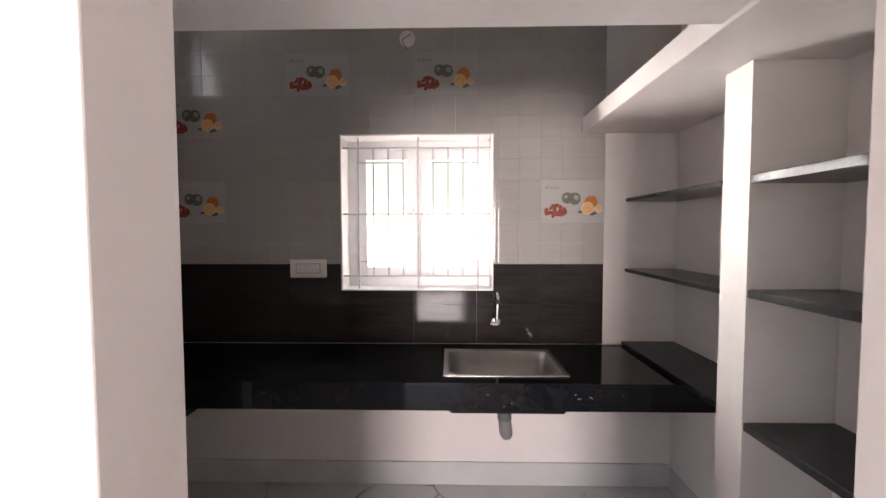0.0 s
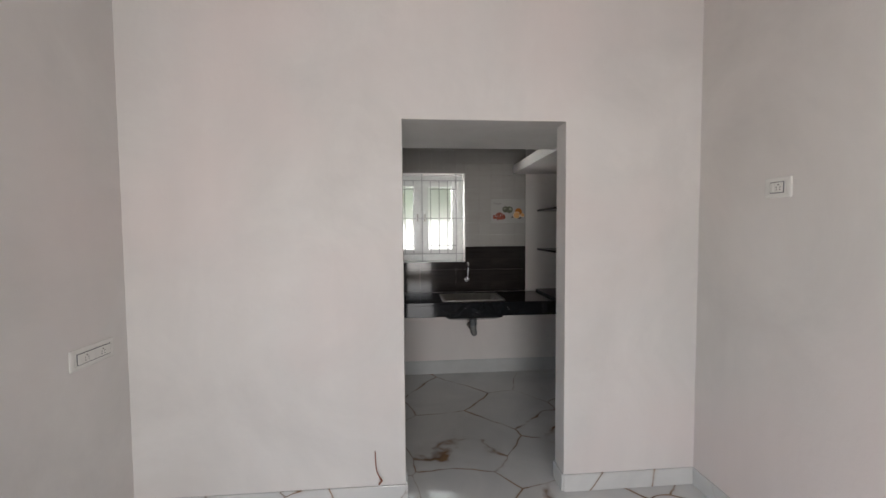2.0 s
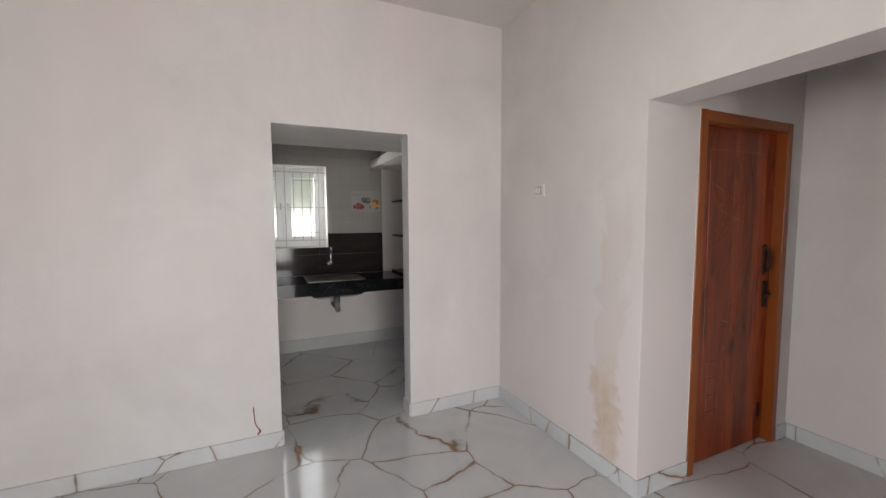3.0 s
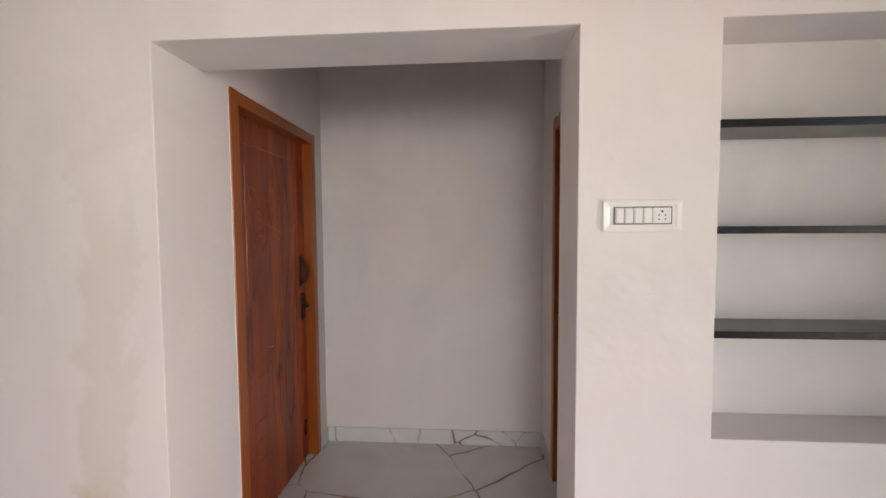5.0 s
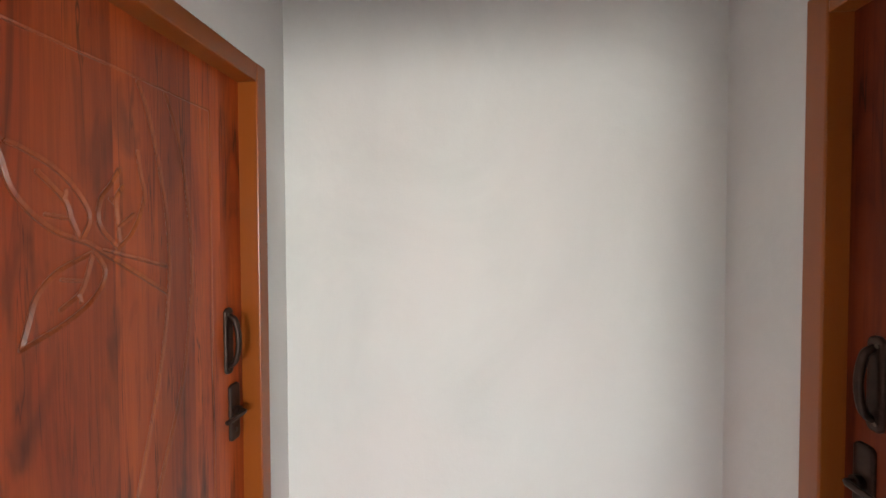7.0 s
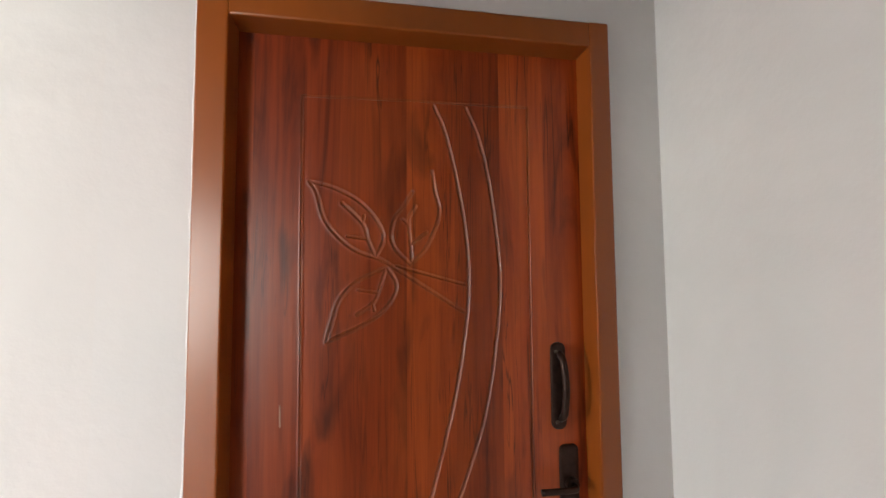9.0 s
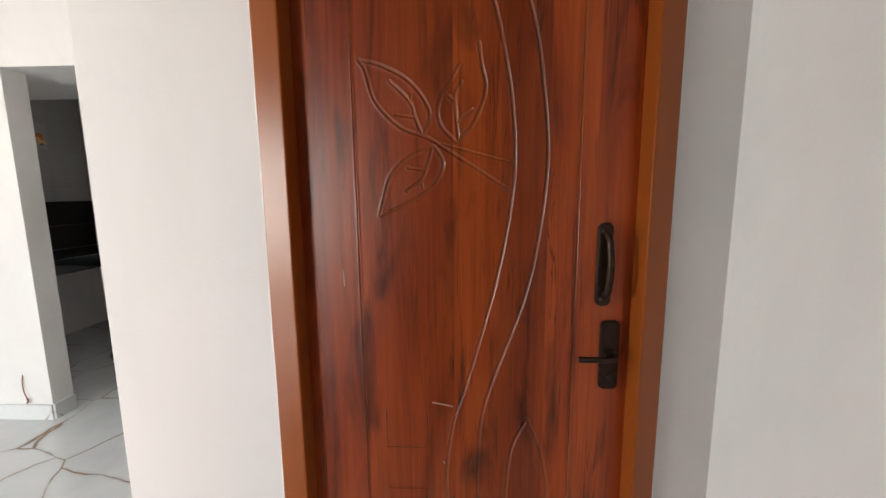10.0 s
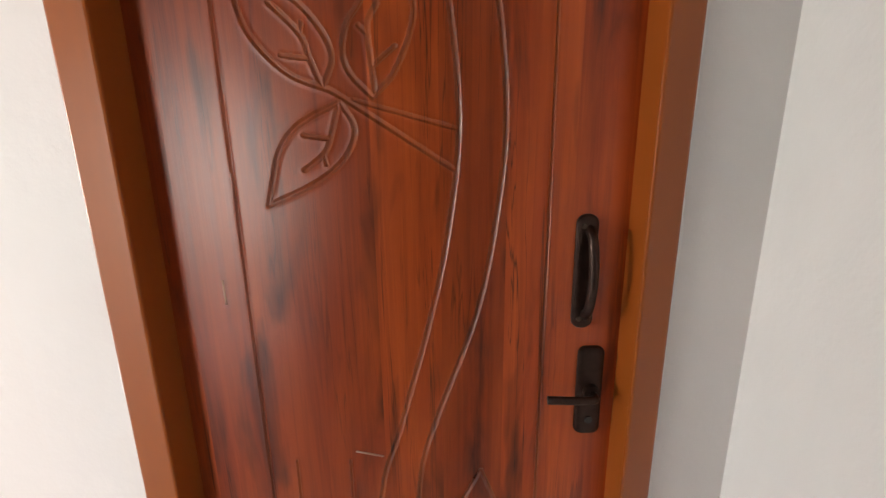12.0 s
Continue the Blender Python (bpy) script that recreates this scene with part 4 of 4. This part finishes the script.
def garden_tree(x, y, h, seed):
    rng = random.Random(seed)
    t = thing("garden_tree", "leafy green tree behind the boundary wall", "tree", "garden trees")
    trunk = tube(bmesh.new(), spline([(x, y, -0.125), (x + 0.1, y, h * 0.3), (x - 0.05, y, h * 0.6), (x + 0.05, y, h * 0.9)], 4), 0.09, 8)
    for k in range(7):
        a = rng.uniform(0, 6.28)
        z = h * rng.uniform(0.35, 0.8)
        tube(trunk, [(x, y, z), (x + 0.6 * math.cos(a), y + 0.6 * math.sin(a), z + 0.4), (x + 1.1 * math.cos(a), y + 1.1 * math.sin(a), z + 0.6)], 0.03, 5)
    part("trunk", trunk, M_BARK, t)
    verts, faces = [], []
    for k in range(5200):
        a, r = rng.uniform(0, 6.28), 1.5 * math.sqrt(rng.random())
        z = h * 0.38 + h * 0.75 * rng.random()
        if noise.noise((x + r * math.cos(a), y + r * math.sin(a), z * 1.3)) < -0.12:
            continue
        c = Vector((x + r * math.cos(a), y + r * math.sin(a), z))
        d = Vector((rng.uniform(-1, 1), rng.uniform(-1, 1), rng.uniform(-0.6, 0.4))).normalized()
        s = d.orthogonal().normalized() * 0.045
        n = len(verts)
        verts += [c, c + d * 0.08 + s, c + d * 0.19, c + d * 0.08 - s]
        faces.append((n, n + 1, n + 2, n + 3))
    me = bpy.data.meshes.new("crown")
    me.from_pydata(verts, [], faces)
    me.materials.append(M_LEAF)
    cr = new("crown", me)
    cr.parent = t
    return t


for i, (x, y, h) in enumerate(((-2.6, 7.6, 4.6), (-0.7, 7.2, 4.2), (0.9, 7.8, 4.8), (2.6, 7.3, 4.4))):
    garden_tree(x, y, h, 20 + i)


# ---- printed fruit on the decor tiles ----
def disc(bm, x, z, r, y, seg=18, sx=1.0):
    vs = [bm.verts.new((x + sx * r * math.cos(2 * math.pi * k / seg), y, z + r * math.sin(2 * math.pi * k / seg))) for k in range(seg)]
    bm.faces.new(vs)


WEST_DECOR = {(2, 2)}


def fruit_print(tile_ob):
    rng = random.Random(3)
    y = -0.0006
    bm = bmesh.new()
    for k in range(34):
        a, r = rng.uniform(0, 6.28), math.sqrt(rng.random())
        disc(bm, -0.098 + 0.062 * r * math.cos(a), -0.058 + 0.034 * r * math.sin(a), rng.uniform(0.008, 0.013), y - 0.00004 * k, 10)
    part("printed_grapes", bm, M_GRAPE, tile_ob, "printed red grapes")
    bm = bmesh.new()
    disc(bm, -0.030, 0.016, 0.033, y)
    disc(bm, 0.012, 0.012, 0.036, y - 0.0003)
    part("printed_guavas", bm, M_GUAVA, tile_ob, "printed dark green guavas")
    bm = bmesh.new()
    disc(bm, 0.022, 0.020, 0.015, y - 0.0006, 14)
    disc(bm, -0.038, 0.024, 0.011, y - 0.0003, 14)
    part("printed_shine", bm, M_GUAVA_L, tile_ob)
    bm = bmesh.new()
    disc(bm, 0.108, -0.008, 0.038, y)
    part("printed_orange", bm, M_ORANGE, tile_ob, "printed orange")
    bm = bmesh.new()
    disc(bm, 0.088, -0.044, 0.036, y - 0.0003)
    disc(bm, 0.150, -0.046, 0.022, y - 0.0003)
    part("printed_peel", bm, M_PEEL, tile_ob)
    bm = bmesh.new()
    disc(bm, 0.088, -0.044, 0.031, y - 0.0006)
    disc(bm, 0.152, -0.043, 0.017, y - 0.0006)
    part("printed_slice", bm, M_ORANGE_L, tile_ob)
    bm = bmesh.new()
    for dx, dz in ((0.045, -0.065), (0.115, -0.078), (0.128, -0.072)):
        disc(bm, dx, dz, 0.008, y - 0.0008, 8, 1.8)
    part("printed_leaf", bm, M_INK, tile_ob)
    cu = bpy.data.curves.new("printed_word", 'FONT')
    cu.body, cu.size, cu.shear, cu.space_character = "fruits", 0.030, 0.35, 1.25
    tmp = new("printed_word", cu)
    bpy.context.view_layer.update()
    me = bpy.data.meshes.new_from_object(tmp.evaluated_get(bpy.context.evaluated_depsgraph_get()))
    bpy.data.objects.remove(tmp)
    me.materials.clear()
    me.materials.append(M_INK)
    w = new("printed_word", me)
    w.parent = tile_ob
    w.matrix_local = Matrix.Translation((-0.160, y, 0.068)) @ Euler((math.pi / 2, 0, 0)).to_matrix().to_4x4()


# ---- wall tiles, each its own piece ----
TW, TH, T0 = 0.371, 0.2455, 1.335
XL = -1.411


def tile_mesh(w, h, pillow, u0=0.0, v0=0.0):
    """A tile centred on its own middle, its face towards -y: eased edges, and for the grey ones a pillowed brick grid of 0.12 m cells."""
    bm = bmesh.new()
    g = 0.0004
    if not pillow:
        box(bm, -w / 2 + g, w / 2 - g, 0.0, 0.0085, -h / 2 + g, h / 2 - g)
    else:
        us = sorted({0.0, w, *[k * TW / 3 - u0 for k in range(4) if 0.004 < k * TW / 3 - u0 < w - 0.004]})
        vs = sorted({0.0, h, *[k * TH / 2 - v0 for k in range(3) if 0.004 < k * TH / 2 - v0 < h - 0.004]})
        for a, b in zip(us, us[1:]):
            for c, d in zip(vs, vs[1:]):
                i = min(0.010, (b - a) / 3, (d - c) / 3)
                x0, x1, z0, z1 = a - w / 2 + g, b - w / 2 - g, c - h / 2 + g, d - h / 2 - g
                lo = [bm.verts.new(p) for p in ((x0, 0.0006, z0), (x1, 0.0006, z0), (x1, 0.0006, z1), (x0, 0.0006, z1))]
                hi = [bm.verts.new(p) for p in ((x0 + i, 0, z0 + i), (x1 - i, 0, z0 + i), (x1 - i, 0, z1 - i), (x0 + i, 0, z1 - i))]
                bk = [bm.verts.new((v.co.x, 0.0085, v.co.z)) for v in lo]
                bm.faces.new(hi)
                for k in range(4):
                    bm.faces.new((lo[k], lo[(k + 1) % 4], hi[(k + 1) % 4], hi[k]))
                    bm.faces.new((bk[k], bk[(k + 1) % 4], lo[(k + 1) % 4], lo[k]))
    bmesh.ops.recalc_face_normals(bm, faces=bm.faces)
    me = bpy.data.meshes.new("tile")
    bm.to_mesh(me)
    bm.free()
    return me


def minus_hole(x0, x1, z0, z1, hole):
    """What is left of a tile's rectangle beside an opening."""
    a, b, c, d = hole[0] - 0.003, hole[1] + 0.003, hole[2] - 0.003, hole[3] + 0.003
    if x1 <= a or x0 >= b or z1 <= c or z0 >= d:
        return [(x0, x1, z0, z1)]
    out = []
    if x0 < a:
        out.append((x0, a, z0, z1))
    if x1 > b:
        out.append((b, x1, z0, z1))
    m0, m1 = max(x0, a), min(x1, b)
    if z0 < c:
        out.append((m0, m1, z0, c))
    if z1 > d:
        out.append((m0, m1, d, z1))
    return [r for r in out if r[1] - r[0] > 0.006 and r[3] - r[2] > 0.006]


meshes = {}


def lay(x0, x1, z0, z1, kind, material, u0=0.0, v0=0.0, west=False):
    """Lay one tile on the north wall, or, measured from the corner, on the west wall."""
    key = (kind, round(x1 - x0, 4), round(z1 - z0, 4), round(u0, 3), round(v0, 3))
    if key not in meshes:
        meshes[key] = tile_mesh(x1 - x0, z1 - z0, kind == "grey", u0, v0)
        meshes[key].materials.append(material)
    ob = new("tile", meshes[key])
    if west:
        ob.parent = wall_w
        ob.matrix_local = pose(HALL_W + 0.0092, (x0 + x1) / 2, (z0 + z1) / 2, 0, 0, 90)
    else:
        ob.parent = wall_kn
        ob.location = ((x0 + x1) / 2, K_N, (z0 + z1) / 2)
    return ob


def tile_wall(cols, decor, hole, west):
    for ci, (xa, xb) in enumerate(cols):
        for row in range(7):
            za = T0 + TH * row
            zb = min(za + TH, CEIL - 0.001)
            if (ci, row) in decor:
                fruit_print(lay(xa, xb, za, zb, "print", M_TILE_PRINT, west=west))
                continue
            for r in minus_hole(xa, xb, za, zb, hole):
                lay(*r, "grey", M_TILE, r[0] - xa, r[2] - za, west=west)
        for za, zb in ((CT + 0.002, 1.095), (1.095, T0)):
            for r in minus_hole(xa, xb, za, zb, hole):
                lay(*r, "dark", M_TILE_DARK, west=west)


edges = [HALL_W + 0.0095] + [XL + TW * i for i in range(7)] + [1.183]
tile_wall(list(zip(edges, edges[1:])), {(1, 1), (1, 3), (3, 4), (5, 4), (7, 1)}, (WX0, WX1, WZ0, WZ1), False)
edges = [K_N - 0.001 - TW * i for i in range(4, -1, -1)]
tile_wall(list(zip(edges, edges[1:])), WEST_DECOR, (1.18, 1.52, 2.5, 2.86), True)
